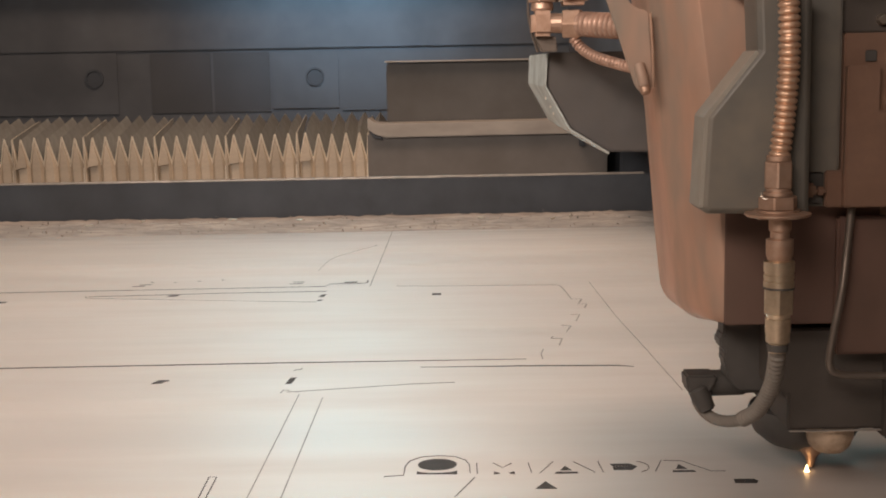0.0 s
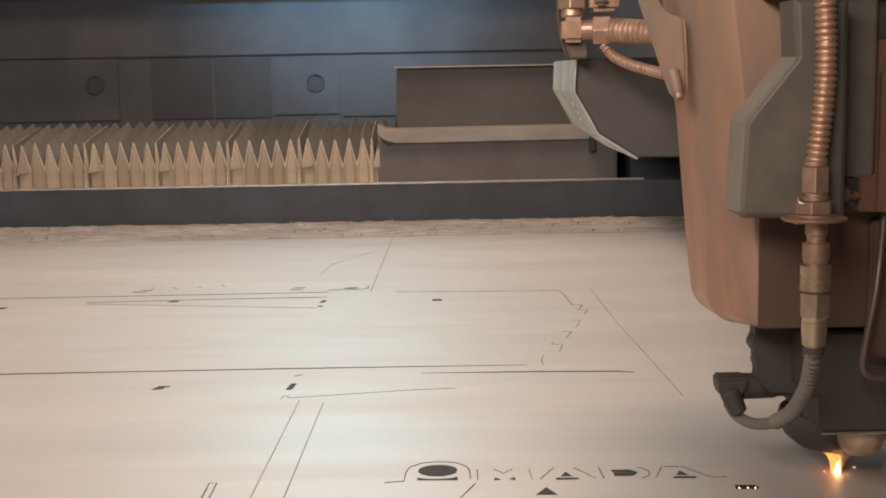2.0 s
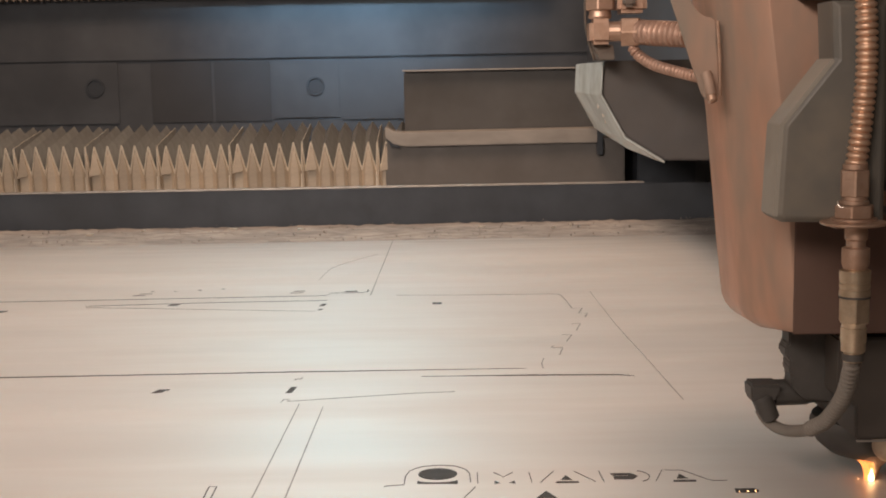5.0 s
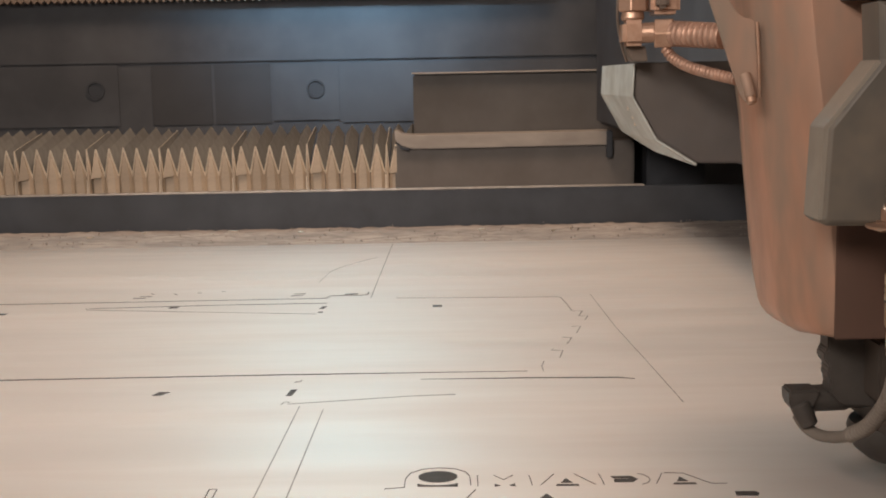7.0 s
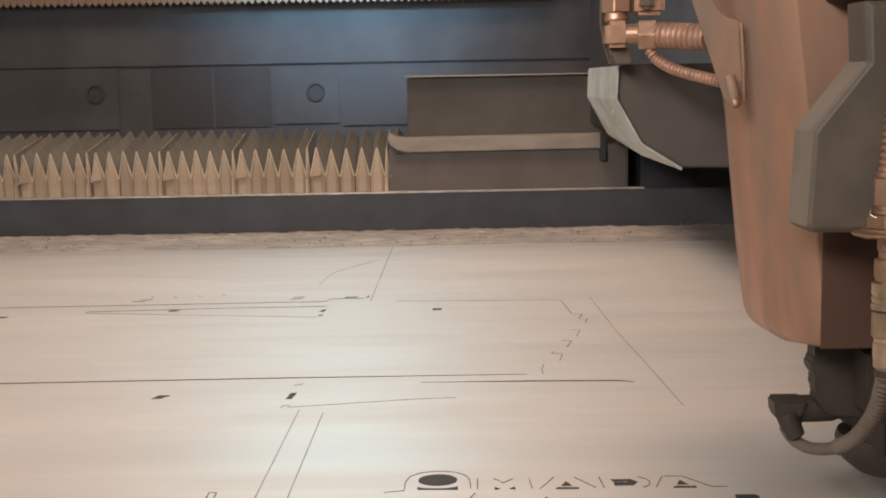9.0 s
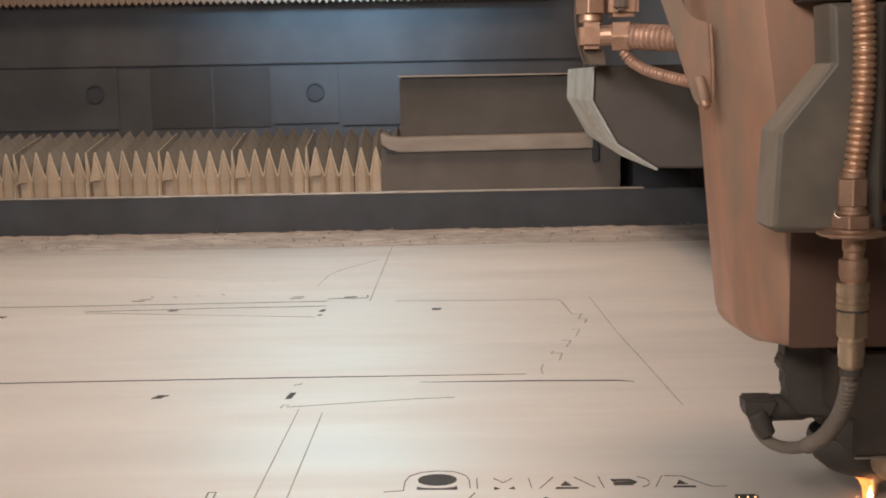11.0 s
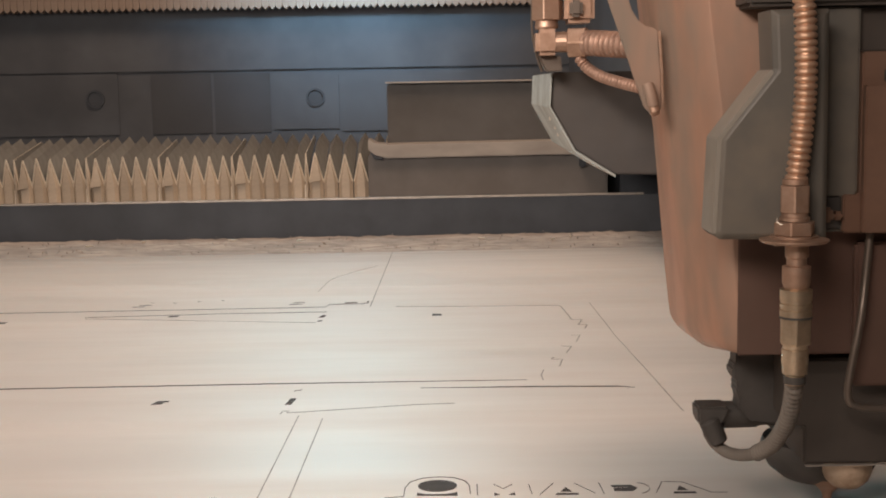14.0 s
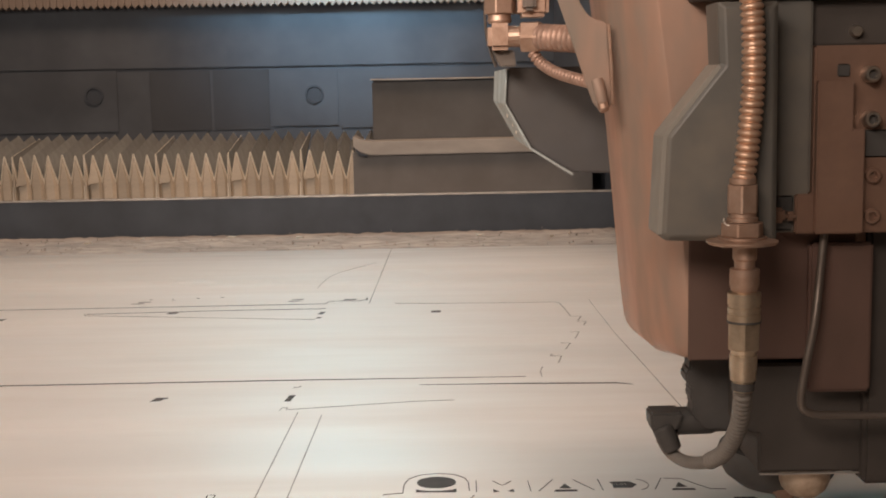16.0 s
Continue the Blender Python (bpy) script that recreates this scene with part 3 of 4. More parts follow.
def cutting_head():
    o = empty("laser_cutting_head", TIP)

    def add(name, bm, mat, label="", smooth=False, parent=None):
        return part(name, shifted(bm, -TIP), mat, parent or o, label, smooth)

    # copper shroud: faceted body tapering downwards, cut in at the foot
    def ring(z, xl, lean=0.0, cut=0.0):
        f = 0.985 + cut * 0.3
        return [(xl * 1.13 + 0.004 + cut * 1.3, 1.24 - cut, z + lean), (xl + cut * 1.3, 1.105 - cut * 0.2, z + lean * 0.8), (xl + 0.006 + cut * 1.1, 1.045 + cut * 0.5, z + lean * 0.5),
                (xl + 0.024 + cut * 0.6, 0.994 + cut * 0.5, z + cut * 0.4), (xl + 0.034 + cut * 0.5, f, z + cut * 0.4), (0.352, f, z + cut * 0.4), (0.362 - cut, f + 0.010, z + cut * 0.4), (0.362 - cut, 1.24 - cut, z)]

    turn_in = [(0.1385 + 0.030 * (1 - math.sin(radians(a))), 0.022 * (1 - math.cos(radians(a)))) for a in range(0, 91, 15)]
    body = loft([ring(0.70, 0.140), ring(0.45, 0.164), ring(0.32, 0.181), ring(0.20, 0.1915)] + [ring(z, 0.1950, 0.0, c) for z, c in turn_in])
    bmesh.ops.recalc_face_normals(body, faces=body.faces)
    add("shroud", soften(body, 0.006, 3), COPPER, "stained copper shroud", True)
    # Thin plate that paints the shade on the shroud's front facet.
    add("front_shade_plate", box(0.2262, 0.3500, 0.9825, 0.9848, 0.1475, 0.2465, 0.001), DARKCOPPER, "front facet of the shroud, coloured dark brown for shade")
    add("lower_panel", box(0.313, 0.360, 0.972, 0.981, 0.124, 0.236, 0.002), DARKCOPPER, "brown panel framed by the bent pipe")
    # copper flange plate with a boss
    plate = prism([(0.100, 0.50), (0.1290, 0.436), (0.1420, 0.399), (0.153, 0.366), (0.1620, 0.340), (0.1700, 0.332), (0.1760, 0.3385), (0.1755, 0.365), (0.1730, 0.399), (0.1705, 0.4025),
                   (0.1640, 0.4035), (0.1575, 0.408), (0.152, 0.417), (0.146, 0.435), (0.136, 0.50)], 1.035, 1.041, "y", 0.0012)
    flange = add("flange_plate", plate, COPPER, "copper flange plate", True)
    add("boss", tube([(0.1645, 1.034, 0.358), (0.1665, 1.031, 0.349), (0.1683, 1.031, 0.341)], 0.0046, 0.003, 14), COPPER, "", True, flange)
    add("boss_screw", lathe([(0.0001, -0.004), (0.0042, -0.004), (0.0042, 0.003), (0.003, 0.0045), (0.0001, 0.0045)], (0.1690, 1.031, 0.338), 14, (0.2, -0.4, -1)), BRASS, "", True, flange)
    add("flange_edge", tube([(0.1735, 1.033, 0.400), (0.1757, 1.033, 0.366), (0.1762, 1.033, 0.339)], 0.0012, 0.004, 8), BRASS, "", True, flange)
    # grey painted front cover
    cov = prism([(0.2310, 0.4085), (0.2332, 0.367), (0.1955, 0.3195), (0.1920, 0.2510), (0.1975, 0.2470), (0.2735, 0.2455), (0.2725, 0.4085)], 0.915, 0.955, "y", 0.0)
    bmesh.ops.bevel(cov, geom=[e for e in cov.edges if all(v.co.y < 0.93 for v in e.verts)], offset=0.0040, segments=1, affect="EDGES")
    soften(cov, 0.0009, 1)
    add("front_cover", cov, COVER, "grey painted front cover with bevelled edges")
    add("cover_edge", prism([(0.2318, 0.3672), (0.1945, 0.3194), (0.1911, 0.2515), (0.1960, 0.2515), (0.1988, 0.3175), (0.2357, 0.3640)], 0.9170, 0.9540, "y", 0.0006), COVEREDGE, "left side of the cover, coloured paler for light from the left")
    add("cover_mount", box(0.252, 0.272, 0.954, 0.988, 0.262, 0.400, 0.002), DARKPLATE)
    add("back_plate", box(0.2738, 0.3075, 0.956, 0.986, 0.2465, 0.412, 0.002), COVER)
    add("cross_bar", box(0.222, 0.42, 0.948, 1.0, 0.4125, 0.455, 0.003), DARKPLATE)
    add("side_plate", box(0.3625, 0.46, 0.99, 1.16, 0.046, 0.50, 0.003), DARKPLATE)
    # bracket block with screws
    add("top_plate", box(0.3078, 0.3700, 0.966, 0.9845, 0.3795, 0.4120, 0.001), DARKPLATE)
    bracket = add("bracket", prism([(0.3078, 0.379), (0.3700, 0.379), (0.3700, 0.246), (0.2958, 0.246), (0.2958, 0.2745), (0.3078, 0.2745)], 0.952, 0.9845, "y", 0.0012), BRACKET, "brown bracket block")
    add("bracket_plate", prism([(0.3082, 0.3545), (0.3335, 0.3545), (0.3335, 0.320), (0.3420, 0.320), (0.3420, 0.2465), (0.3080, 0.2465)], 0.944, 0.9515, "y", 0.001), BRACKET)
    # Black boxes laid on the bracket stand for shaded openings.
    add("slot", box(0.3235, 0.3325, 0.9510, 0.9525, 0.357, 0.366, 0.001), BLACKPLASTIC, parent=bracket)
    add("recess", box(0.3425, 0.3690, 0.9505, 0.9525, 0.300, 0.3195, 0.001), BLACKPLASTIC, parent=bracket)
    for x, z in ((0.3455, 0.3585), (0.3462, 0.3270)):
        bolt = add("cap_screw", lathe([(0.0001, 0), (0.0058, 0), (0.0058, 0.010), (0.0050, 0.0112), (0.0034, 0.0112), (0.0034, 0.006), (0.0001, 0.006)], (x, 0.952, z), 20, (0, -1, 0)), SCREW, "zinc socket cap screw", True, bracket)
        # Black disc that paints the shade inside the screw head.
        add("socket", lathe([(0.0001, 0.0062), (0.0033, 0.0062), (0.0033, 0.0072), (0.0001, 0.0072)], (x, 0.952, z), 12, (0, -1, 0)), BLACKPLASTIC, parent=bracket)
    for x, z in ((0.3500, 0.2870), (0.3500, 0.2580)):
        add("cap_screw", lathe([(0.0001, 0), (0.0056, 0), (0.0056, 0.003), (0.0048, 0.004), (0.003, 0.004), (0.003, 0.001), (0.0001, 0.001)], (x, 0.952, z), 18, (0, -1, 0)), BRACKET, "", True, bracket)
    add("cap_screw", lathe([(0.0001, 0), (0.0045, 0), (0.0045, 0.004), (0.0035, 0.006), (0.0001, 0.006)], (0.340, 0.966, 0.389), 16, (0, -1, 0)), SCREW, "", True)
    add("latch", merge(box(0.2785, 0.2875, 0.946, 0.9545, 0.2545, 0.2655, 0.002), box(0.2875, 0.2957, 0.947, 0.955, 0.256, 0.2625, 0.002)), BRACKET)
    # Flat black box in place of a shaded hollow behind the latch.
    add("latch_recess", box(0.2745, 0.2950, 0.9545, 0.9565, 0.2485, 0.2735, 0.001), BLACKPLASTIC)
    add("side_cylinder", lathe([(0.0105, 0.2440), (0.0120, 0.2455), (0.0120, 0.3050), (0.0100, 0.3070)], (0.3810, 0.962, 0), 24), NICKEL, "pale metal cylinder", True)
    for z in (0.2880, 0.2580):
        add("round_screw", lathe([(0.0001, 0), (0.0034, 0), (0.0034, 0.004), (0.0022, 0.006), (0.0001, 0.0065)], (0.3680, 0.954, z), 14, (0, -1, 0)), SCREW, "", True)
    # gas hose with its fittings on the front
    cx, cy = 0.2460, 0.903
    hose = add("gas_hose", tube([(0.2465, 0.905, 0.47), (0.2485, 0.903, 0.43), (0.2512, 0.902, 0.39), (0.2518, 0.902, 0.355), (0.2498, 0.903, 0.320), (0.2464, 0.903, 0.288)], 0.0080, ripple=0.0030, pitch=0.0049), COPPERHOSE, "copper corrugated gas hose", True)
    add("ferrule", lathe([(0.0078, 0.2865), (0.0088, 0.287), (0.0088, 0.2905), (0.0078, 0.291)], (cx, cy, 0), 28), BRASS, "", True, hose)
    add("union_nut", hexagon(0.0112, 0.2670, 0.2865, (cx, cy, 0), twist=0.25), BRASS, "brass union nut", False, hose)
    add("neck", lathe([(0.0092, 0.2610), (0.0105, 0.2615), (0.0105, 0.2640), (0.0092, 0.2645), (0.0092, 0.2672)], (cx, cy, 0), 28), BRASS, "", True)
    add("bulkhead_nut", hexagon(0.0148, 0.2512, 0.2610, (cx, cy, 0), twist=0.1), BRASS, "brass bulkhead nut")
    add("washer", lathe([(0.004, 0.2462), (0.0225, 0.2462), (0.0240, 0.2475), (0.0240, 0.2485), (0.0165, 0.2498), (0.0165, 0.2512), (0.004, 0.2512)], (cx, cy, 0), 40), BRASS, "wide brass washer", True)
    add("mount_bracket", box(0.232, 0.262, 0.903, 0.9315, 0.2432, 0.2462, 0.001), BRASS)
    add("fibre", tube([(0.2330, 0.900, 0.2640), (0.2325, 0.898, 0.2615), (0.2350, 0.896, 0.2595), (0.2375, 0.895, 0.2605)], 0.0004, 0.002, 6), FLAKE, "pale curled fibre caught on the nut", True)
    cx = 0.2481
    add("plug", lathe([(0.0082, 0.2462), (0.0082, 0.236), (0.0070, 0.2345), (0.0070, 0.2300), (0.0100, 0.2290), (0.0100, 0.2180), (0.0085, 0.2135)], (cx, cy, 0), 28), BRASS, "", True)
    cup = add("coupler_sleeve", lathe([(0.0095, 0.2135), (0.0113, 0.2125), (0.0113, 0.2048), (0.0106, 0.2044), (0.0106, 0.2028), (0.0113, 0.2024), (0.0113, 0.2000), (0.0106, 0.1996), (0.0106, 0.1982),
                                       (0.0113, 0.1978), (0.0113, 0.1935), (0.0105, 0.1928)], (cx, cy, 0), 32), NICKEL, "nickel quick coupler with grooved sleeve", True)
    add("coupler_nut", hexagon(0.0118, 0.1735, 0.1928, (cx, cy, 0), twist=0.3), NICKEL, parent=cup)
    add("o_ring", lathe([(0.0100, 0.1918), (0.0116, 0.1921), (0.0116, 0.1936), (0.0100, 0.1939)], (cx, cy, 0), 28), BLACKPLASTIC, "black rubber ring", True, cup)
    # Black ring put in for the shaded gap below the stem.
    add("gap_ring", lathe([(0.0060, 0.1445), (0.0078, 0.1448), (0.0078, 0.1500), (0.0060, 0.1503)], (cx, cy, 0), 24), BLACKPLASTIC, "", True, cup)
    add("stem", lathe([(0.0095, 0.1735), (0.0088, 0.1722), (0.0088, 0.1700), (0.0094, 0.1695), (0.0094, 0.1600), (0.0088, 0.1570), (0.0088, 0.1520), (0.0070, 0.1510), (0.0070, 0.1440)], (cx, cy, 0), 28), NICKEL, "", True)
    add("gas_tube", tube([(0.2478, 0.904, 0.150), (0.2500, 0.912, 0.135), (0.2535, 0.938, 0.108), (0.2530, 0.975, 0.079), (0.2460, 1.010, 0.060), (0.2350, 1.035, 0.0530), (0.2260, 1.052, 0.0560), (0.2200, 1.058, 0.066)], 0.0051, 0.003, 14), GREYHOSE, "grey rubber gas tube", True)
    add("tube_spring", tube([(0.2478, 0.904, 0.147), (0.2500, 0.912, 0.135), (0.2535, 0.938, 0.108), (0.2530, 0.975, 0.079), (0.2480, 1.003, 0.063)], 0.0068, ripple=0.0019, pitch=0.0052), GREYHOSE, "coiled wire guard", True)
    # black elbow fitting
    elbow = add("elbow", merge(prism([(0.2085, 0.0905), (0.2350, 0.0905), (0.2350, 0.0850), (0.2300, 0.0745), (0.2130, 0.0725), (0.2095, 0.0765)], 1.044, 1.070, "y", 0.002),
                               lathe([(0.0060, 0.0), (0.0076, 0.0015), (0.0082, 0.008), (0.0088, 0.010), (0.0088, 0.020), (0.0070, 0.022)], (0.2275, 1.046, 0.0590), 18, (-0.45, 0.12, 1))), BLACKPLASTIC, "black plastic elbow fitting", True)
    add("elbow_barrel", lathe([(0.0100, 0.0), (0.0115, 0.002), (0.0115, 0.030), (0.0100, 0.034), (0.0100, 0.050)], (0.2300, 1.060, 0.0795), 22, (1, 0, 0.02)), BLACKPLASTIC, "", True, elbow)
    # dark lower body
    blk = prism([(0.2380, 0.1420), (0.2380, 0.1275), (0.2350, 0.1255), (0.2350, 0.1180), (0.2385, 0.1155), (0.2400, 0.1110), (0.2385, 0.1085), (0.2395, 0.1020), (0.2415, 0.0995),
                 (0.2400, 0.0915), (0.2520, 0.0790), (0.3100, 0.0740), (0.3600, 0.0740), (0.3600, 0.1400)], 1.035, 1.058, "y", 0.0015)
    add("sensor_block", blk, BLACKPLASTIC, "black ribbed sensor block")
    add("sensor_body", box(0.2640, 0.3600, 1.0585, 1.125, 0.0740, 0.1420, 0.002), BLACKPLASTIC)
    low = prism([(0.2690, 0.1400), (0.2690, 0.0900), (0.2840, 0.0840), (0.2845, 0.0535), (0.3720, 0.0535), (0.3720, 0.1400)], 1.000, 1.120, "y", 0.002)
    add("lower_block", low, DARKPLATE)
    add("lower_edge", box(0.2860, 0.3715, 0.9985, 1.0015, 0.0522, 0.0532), PALEMETAL, "thin bright lower edge")
    add("skirt", lathe([(0.048, 0.0535), (0.0500, 0.048), (0.0490, 0.040), (0.0440, 0.030), (0.0330, 0.021), (0.0220, 0.0175), (0.0150, 0.0175)], (0.3210, 1.076, 0), 40), BLACKPLASTIC, "black rounded nozzle skirt", True)
    holder = add("nozzle_holder", lathe([(0.0180, 0.0530), (0.0205, 0.0500), (0.0205, 0.0400), (0.0175, 0.0320), (0.0120, 0.0265), (0.0050, 0.0250)], (0.3290, 1.030, 0), 28), PALEBRASS, "pale heat-stained nozzle holder", True)
    add("nozzle", lathe([(0.0190, 0.0360), (0.0205, 0.0340), (0.0205, 0.0270), (0.0170, 0.0220), (0.0090, 0.0170), (0.0048, 0.0120), (0.0024, 0.0042), (0.0016, 0.0030), (0.0005, 0.0030)],
                              (0.3213, 1.055, 0), 32), BRASS, "pale brass cutting nozzle", True, holder)
    # bent pipe
    add("bent_pipe", tube([(0.3200, 0.962, 0.245), (0.3165, 0.960, 0.210), (0.3120, 0.955, 0.180), (0.3035, 0.952, 0.135), (0.3032, 0.951, 0.119), (0.3115, 0.951, 0.1135), (0.3300, 0.951, 0.1120), (0.3800, 0.951, 0.1110)], 0.0030, 0.003, 12), PIPE, "bent metal pipe", True)
    # hood behind the shroud
    hood = prism([(0.1070, 0.3710), (0.1052, 0.3382), (0.1290, 0.2960), (0.1680, 0.2717), (0.2600, 0.2700), (0.2600, 0.3710)], 1.24, 1.46, "y", 0.0015)
    add("hood", hood, HOODMAT, "dark grey hood")
    rim = prism([(0.1052, 0.3700), (0.1036, 0.3375), (0.1272, 0.2945), (0.1672, 0.2690), (0.1678, 0.2713), (0.1287, 0.2958), (0.1049, 0.3382), (0.1067, 0.3700)], 1.236, 1.474, "y", 0.0006)
    rim_part = add("hood_lit_side", rim, HOODEDGE, "worn left side of the hood, coloured paler for light on it")
    for y, z, l in ((1.30, 0.326, 0.006), (1.305, 0.316, 0.004), (1.315, 0.309, 0.005)):
        x = 0.1036 + (0.3375 - z) * 0.5586 - 0.0004
        add("scratch", box(x - 0.0004, x + 0.0006, y, y + 0.008, z - l / 2, z + l / 2), FLAKE, parent=rim_part)
    # hoses and fittings behind
    add("side_hose", tube([(0.1330, 1.180, 0.3965), (0.1480, 1.160, 0.3945), (0.1700, 1.135, 0.3920)], 0.0120, ripple=0.0032, pitch=0.0060), DULLHOSE, "copper corrugated hose", True)
    add("small_hose", tube([(0.1260, 1.185, 0.3840), (0.1340, 1.180, 0.3735), (0.1480, 1.160, 0.3640), (0.1780, 1.120, 0.3535)], 0.0054, ripple=0.0019, pitch=0.0042), DULLHOSE, "thin copper corrugated hose", True)
    add("hex_nut", hexagon(0.0150, -0.0085, 0.0085, (0.1255, 1.185, 0.397), (1, -0.25, 0), 0.001, 0.3), BRASS, "brass hex nut")
    add("elbow_fitting", merge(lathe([(0.0095, 0), (0.0095, 0.024)], (0.098, 1.195, 0.398), 18, (1, -0.2, 0)), box(0.0870, 0.1090, 1.184, 1.210, 0.3860, 0.4100, 0.004)), BRASS, "brass elbow fitting", False)
    add("upper_nut", hexagon(0.0150, 0.4180, 0.4420, (0.0990, 1.197, 0), twist=0.2), BRASS)
    add("upper_neck", lathe([(0.0100, 0.4100), (0.0110, 0.4120), (0.0100, 0.4185)], (0.0980, 1.197, 0), 20), BRASS, "", True)
    add("riser", lathe([(0.0105, 0.4420), (0.0105, 0.60)], (0.0990, 1.197, 0), 20), BRASS, "", True)
    add("valve_body", box(0.1140, 0.1420, 1.190, 1.225, 0.4150, 0.4700, 0.004), BRASS)
    add("valve_cap", box(0.1180, 0.1300, 1.180, 1.192, 0.4200, 0.4360, 0.003), PIPE)
    add("cable", tube([(0.0880, 1.21, 0.46), (0.0855, 1.21, 0.415), (0.0890, 1.21, 0.390), (0.0950, 1.215, 0.372)], 0.0013, 0.004, 8), PIPE, "", True)
    add("hose_stay", prism([(0.0915, 0.3860), (0.1110, 0.3860), (0.1130, 0.3715), (0.0990, 0.3715)], 1.20, 1.23, "y", 0.001), PIPE)
    return tagged(o, "laser cutting head with copper shroud, grey cover and gas hoses", "cutting head")


head = cutting_head()


# ---- flame and sparks at the cutting point ----
def glowing(name, colour, strength, see_through=0.0):
    m = bpy.data.materials.new(name)
    m.use_nodes = True
    nt = m.node_tree
    nt.nodes.remove(nt.nodes["Principled BSDF"])
    out = nt.nodes["Material Output"]
    e = nt.nodes.new("ShaderNodeEmission")
    e.inputs["Color"].default_value, e.inputs["Strength"].default_value = (*colour, 1), strength
    tr = nt.nodes.new("ShaderNodeBsdfTransparent")
    co = nt.nodes.new("ShaderNodeTexCoord")
    mp = nt.nodes.new("ShaderNodeMapping")
    mp.inputs["Scale"].default_value = (420, 420, 60)
    nz = nt.nodes.new("ShaderNodeTexNoise")
    nz.inputs["Scale"].default_value = 1.0
    mr = nt.nodes.new("ShaderNodeMapRange")
    mr.inputs["From Min"].default_value, mr.inputs["From Max"].default_value = 0.35, 0.65
    mr.inputs["To Min"].default_value, mr.inputs["To Max"].default_value = see_through * 0.5, see_through
    mx = nt.nodes.new("ShaderNodeMixShader")
    nt.links.new(co.outputs["Object"], mp.inputs["Vector"])
    nt.links.new(mp.outputs["Vector"], nz.inputs["Vector"])
    nt.links.new(nz.outputs["Fac"], mr.inputs["Value"])
    nt.links.new(mr.outputs["Result"], mx.inputs["Fac"])
    nt.links.new(e.outputs[0], mx.inputs[1])
    nt.links.new(tr.outputs[0], mx.inputs[2])
    nt.links.new(mx.outputs[0], out.inputs["Surface"])
    return m


FLAME = glowing("orange_flame", (1.0, 0.27, 0.06), 3.4, 0.75)
CORE = glowing("white_hot_core", (1.0, 0.62, 0.28), 10.0)
BURST = glowing("white_hot_burst", (1.0, 0.58, 0.25), 15.0)
STREAK = glowing("orange_spark_streak", (1.0, 0.55, 0.25), 6.0)


def flame():
    """The flame under the nozzle, widened to paint the nozzle's glow, its hot core and a few flying sparks: parts of
    the head, low when the beam is off.
    """
    rng = random.Random(4)
    fl = part("flame", lathe([(0.0036, 0.0), (0.0040, 0.004), (0.0050, 0.010), (0.0080, 0.016), (0.0125, 0.0195), (0.0120, 0.0200), (0.0020, 0.0198)], (0, 0, 0), 20), FLAME, head, "orange flame, its wide top standing for the lit nozzle", True)
    core = part("glint", lathe([(0.0003, 0.0), (0.0022, 0.0008), (0.0026, 0.0030), (0.0014, 0.0070), (0.0003, 0.0110)], (0.0010, -0.004, 0), 12), CORE, head, "white-hot cutting point", True)
    for k in range(2):
        a, l, r = (187, 340)[k], rng.uniform(0.001, 0.004), rng.uniform(0.008, 0.026)
        s = part("spark", prism([(r, 0.0), (r + l, 0.0001), (r + l, 0.0003), (r, 0.0004)], -0.00015, 0.00015), STREAK, fl)
        s.matrix_basis = pose(0, -0.003, rng.uniform(0.0008, 0.004), 0, -rng.uniform(-3, 14), a)
    ball = bmesh.new()
    bmesh.ops.create_icosphere(ball, subdivisions=3, radius=1.0)
    for v in ball.verts:
        r = 0.0088 * (1 + 0.16 * noise.noise(v.co * 2.3))
        v.co = Vector((v.co.x * r, v.co.y * r, v.co.z * r * 1.05))
    bu = part("burst", ball, BURST, head, "white-hot burst of molten metal", True)
    for k in range(7):
        a, l, r = rng.uniform(0, 360), rng.uniform(0.006, 0.016), 0.009
        s = part("spark", prism([(r, 0.0), (r + l, 0.0001), (r + l, 0.0003), (r, 0.0006)], -0.0002, 0.0002), STREAK, bu)
        s.matrix_basis = pose(0, 0, 0, 0, -rng.uniform(0, 60), a)
    return fl, core, bu


flame_part, glint_part, burst_part = flame()


def embers():
    """Glowing beads that paint the beam's reflections in the open slot cut beside the letters."""
    o = empty("slot_glints", (0.258, 1.0285, 0.0))
    for x in (-0.0075, 0.0, 0.0065):
        part("glint_bead", lathe([(0.0002, 0.0), (0.0007, 0.0002), (0.0006, 0.0006), (0.0002, 0.0008)], (x, -0.0035, 0), 8), STREAK, o)
    return tagged(o, "glowing beads standing for the beam's reflections in a cut slot", "embers")


slot_glints = embers()
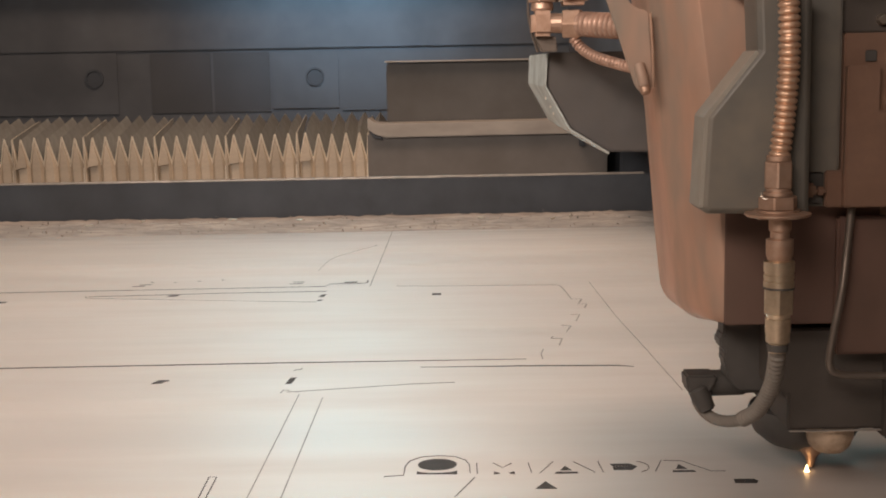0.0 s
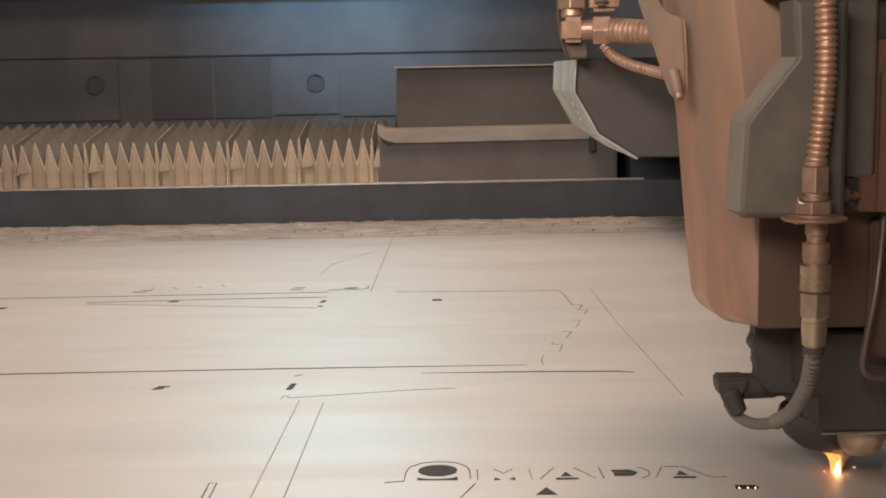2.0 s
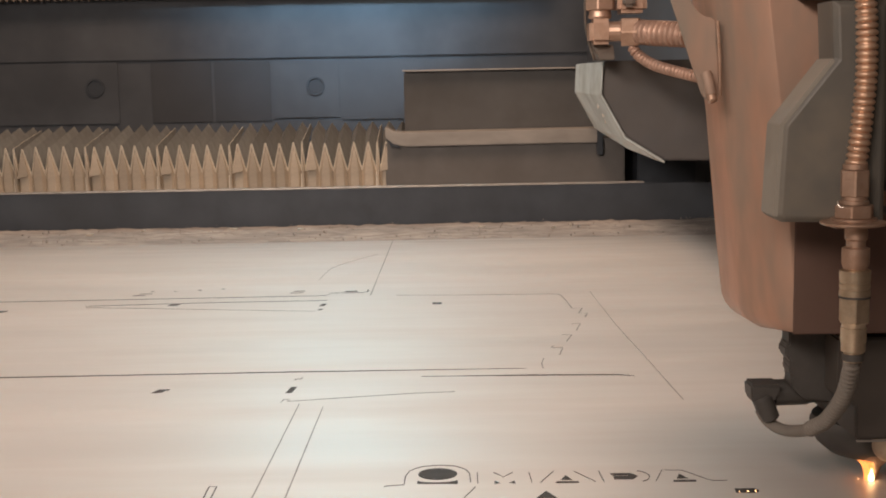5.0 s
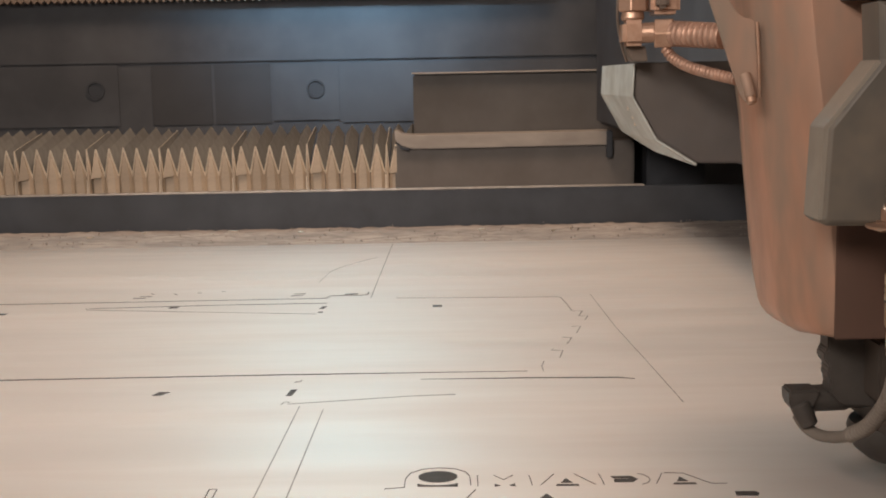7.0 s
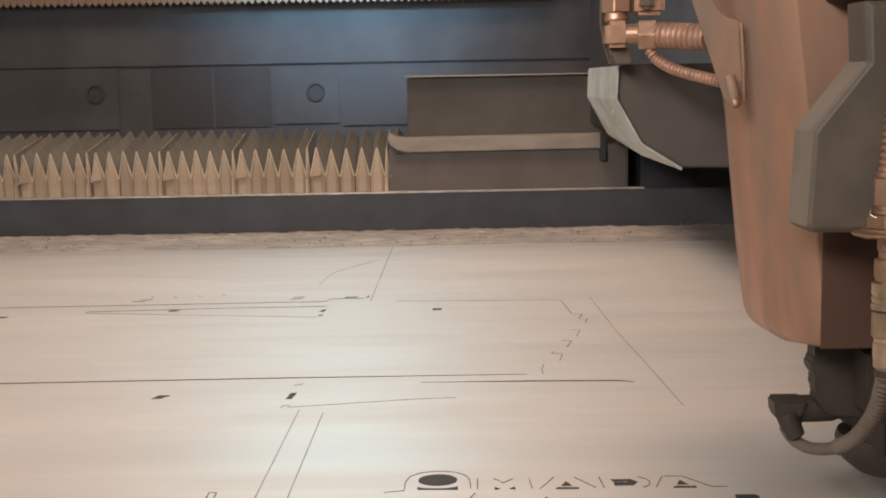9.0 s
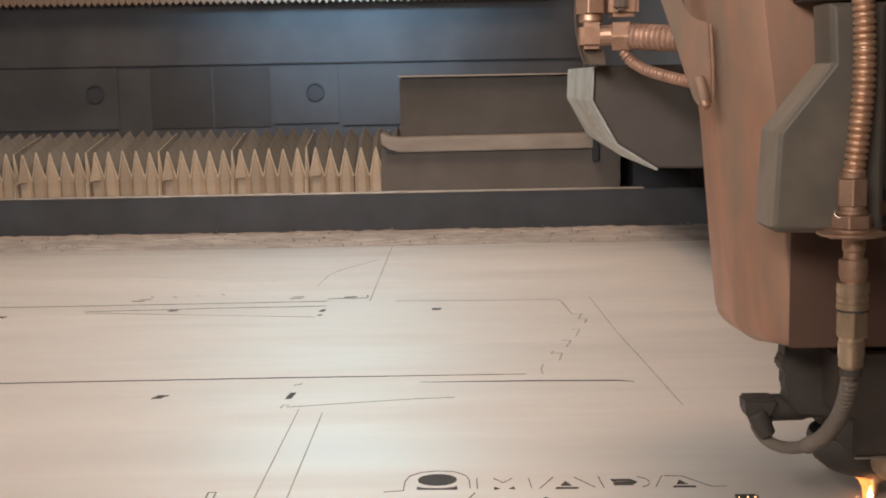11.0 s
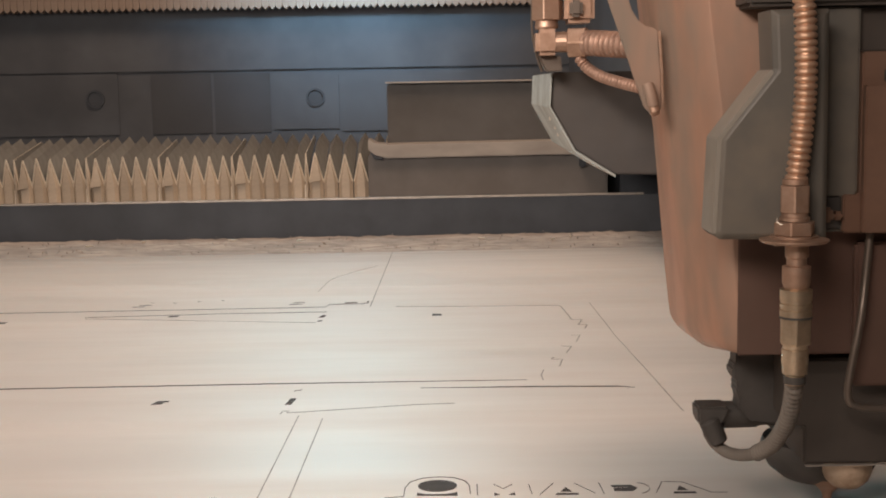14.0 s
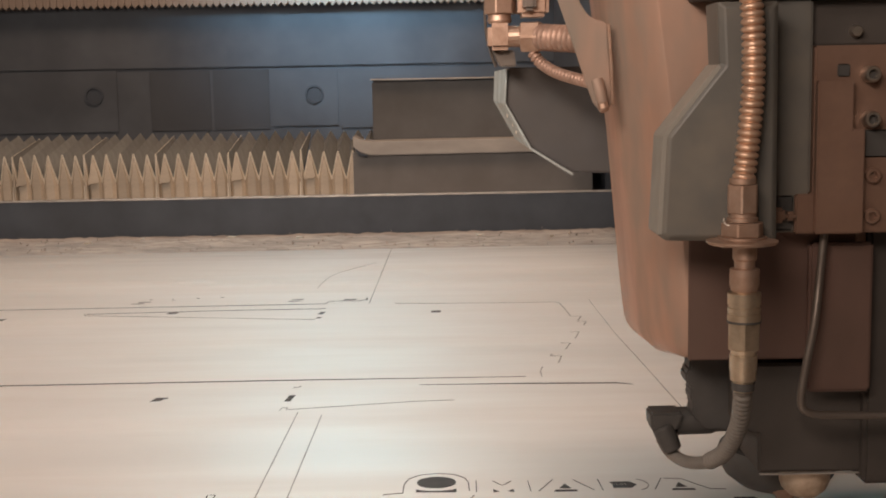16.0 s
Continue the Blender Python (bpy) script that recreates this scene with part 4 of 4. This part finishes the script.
# how strongly the beam burns: 0 off, 1 a flame, 2 a burst
BEAM = [(0.0, 0.5), (0.2, 0), (0.4, 1), (0.5, 0.7), (0.6, 1), (0.8, 0.6), (1.0, 1), (1.2, 1), (1.4, 0), (1.5, 1), (1.6, 0), (1.8, 1), (2.0, 1), (2.2, 0.8),
        (2.4, 1), (2.5, 0.5), (2.6, 2), (2.8, 0), (3.0, 0), (3.2, 0.8), (3.4, 2), (3.5, 0), (3.6, 1), (3.8, 1), (4.0, 2), (4.2, 0.8), (4.5, 0), (4.8, 1),
        (5.2, 1), (5.5, 0), (5.9, 1), (6.2, 0), (6.5, 1), (6.8, 0.6), (7.0, 0), (7.3, 0.6), (7.5, 1), (8.0, 0.6), (8.3, 0), (8.5, 0), (9.0, 0), (9.4, 1), (9.8, 0),
        (10.2, 1), (10.6, 0.6), (11.0, 1), (11.3, 0), (11.5, 1), (11.6, 1), (11.8, 0), (12.0, 0), (12.2, 1), (12.4, 0), (12.6, 0), (12.8, 2), (13.0, 1),
        (13.2, 0.8), (13.4, 1), (13.5, 0.8), (13.6, 1), (13.8, 0), (14.0, 0), (14.2, 1), (14.4, 0.8), (14.6, 0.6), (14.8, 1), (15.0, 0.8), (15.2, 1), (15.4, 0),
        (15.5, 0.5), (15.6, 0.5), (15.7, 0), (15.8, 1), (16.0, 0)]
# how far the bellows has been drawn out at its second stay
DRAWN = [(0.0, 0.0), (0.5, 0.0027), (1.5, 0.0027), (2.0, 0.005), (3.0, 0.0055), (4.0, 0.008), (6.5, 0.027), (7.0, 0.0295), (9.0, 0.0295), (11.5, 0.029), (12.0, 0.030),
         (12.5, 0.0285), (13.0, 0.027), (14.0, 0.027), (15.0, 0.026), (15.5, 0.0145), (16.0, 0.0145)]


def stretch(place):
    """How far a fold follows, by its place counted in groups from the carriage."""
    at = max(0.0, place - 1)
    i = min(int(at), len(STRETCH) - 2)
    s = STRETCH[i] + (STRETCH[i + 1] - STRETCH[i]) * min(1.0, at - i)
    return s + (0.9 * (1 - place) if place < 1 else 0.0)


def motions():
    walk(head, [(t, pose(TIP.x + x, TIP.y + y, TIP.z + z)) for t, x, y, z in TRAVEL])
    walk(gantry_beam, [(t, pose(0.45 + x, 2.6, 0.70)) for t, x, y, z in TRAVEL])
    walk(rail_carriage, [(t, pose(-0.234 + x, 3.95, -0.02)) for t, x, y, z in TRAVEL])
    tip = Vector((-0.005, -0.008, 0.0))
    walk(flame_part, [(t, pose(tip.x, tip.y, 0.0006 if b >= 0.8 else -0.050)) for t, b in BEAM])
    walk(glint_part, [(t, pose(tip.x, tip.y, 0.0006 if b >= 0.8 else -0.0045 if b >= 0.5 else -0.050)) for t, b in BEAM])
    walk(burst_part, [(t, pose(tip.x, tip.y, 0.011 if b == 2 else -0.060)) for t, b in BEAM])
    walk(slot_glints, [(t, pose(0.258, 1.0285, 0.0004 if b >= 0.8 else -0.010)) for t, b in BEAM])
    for ob, place in bellow_panels:
        at = ob.location.copy()
        walk(ob, [(t, pose(at.x + stretch(place) * d, at.y, at.z)) for t, d in DRAWN])


motions()
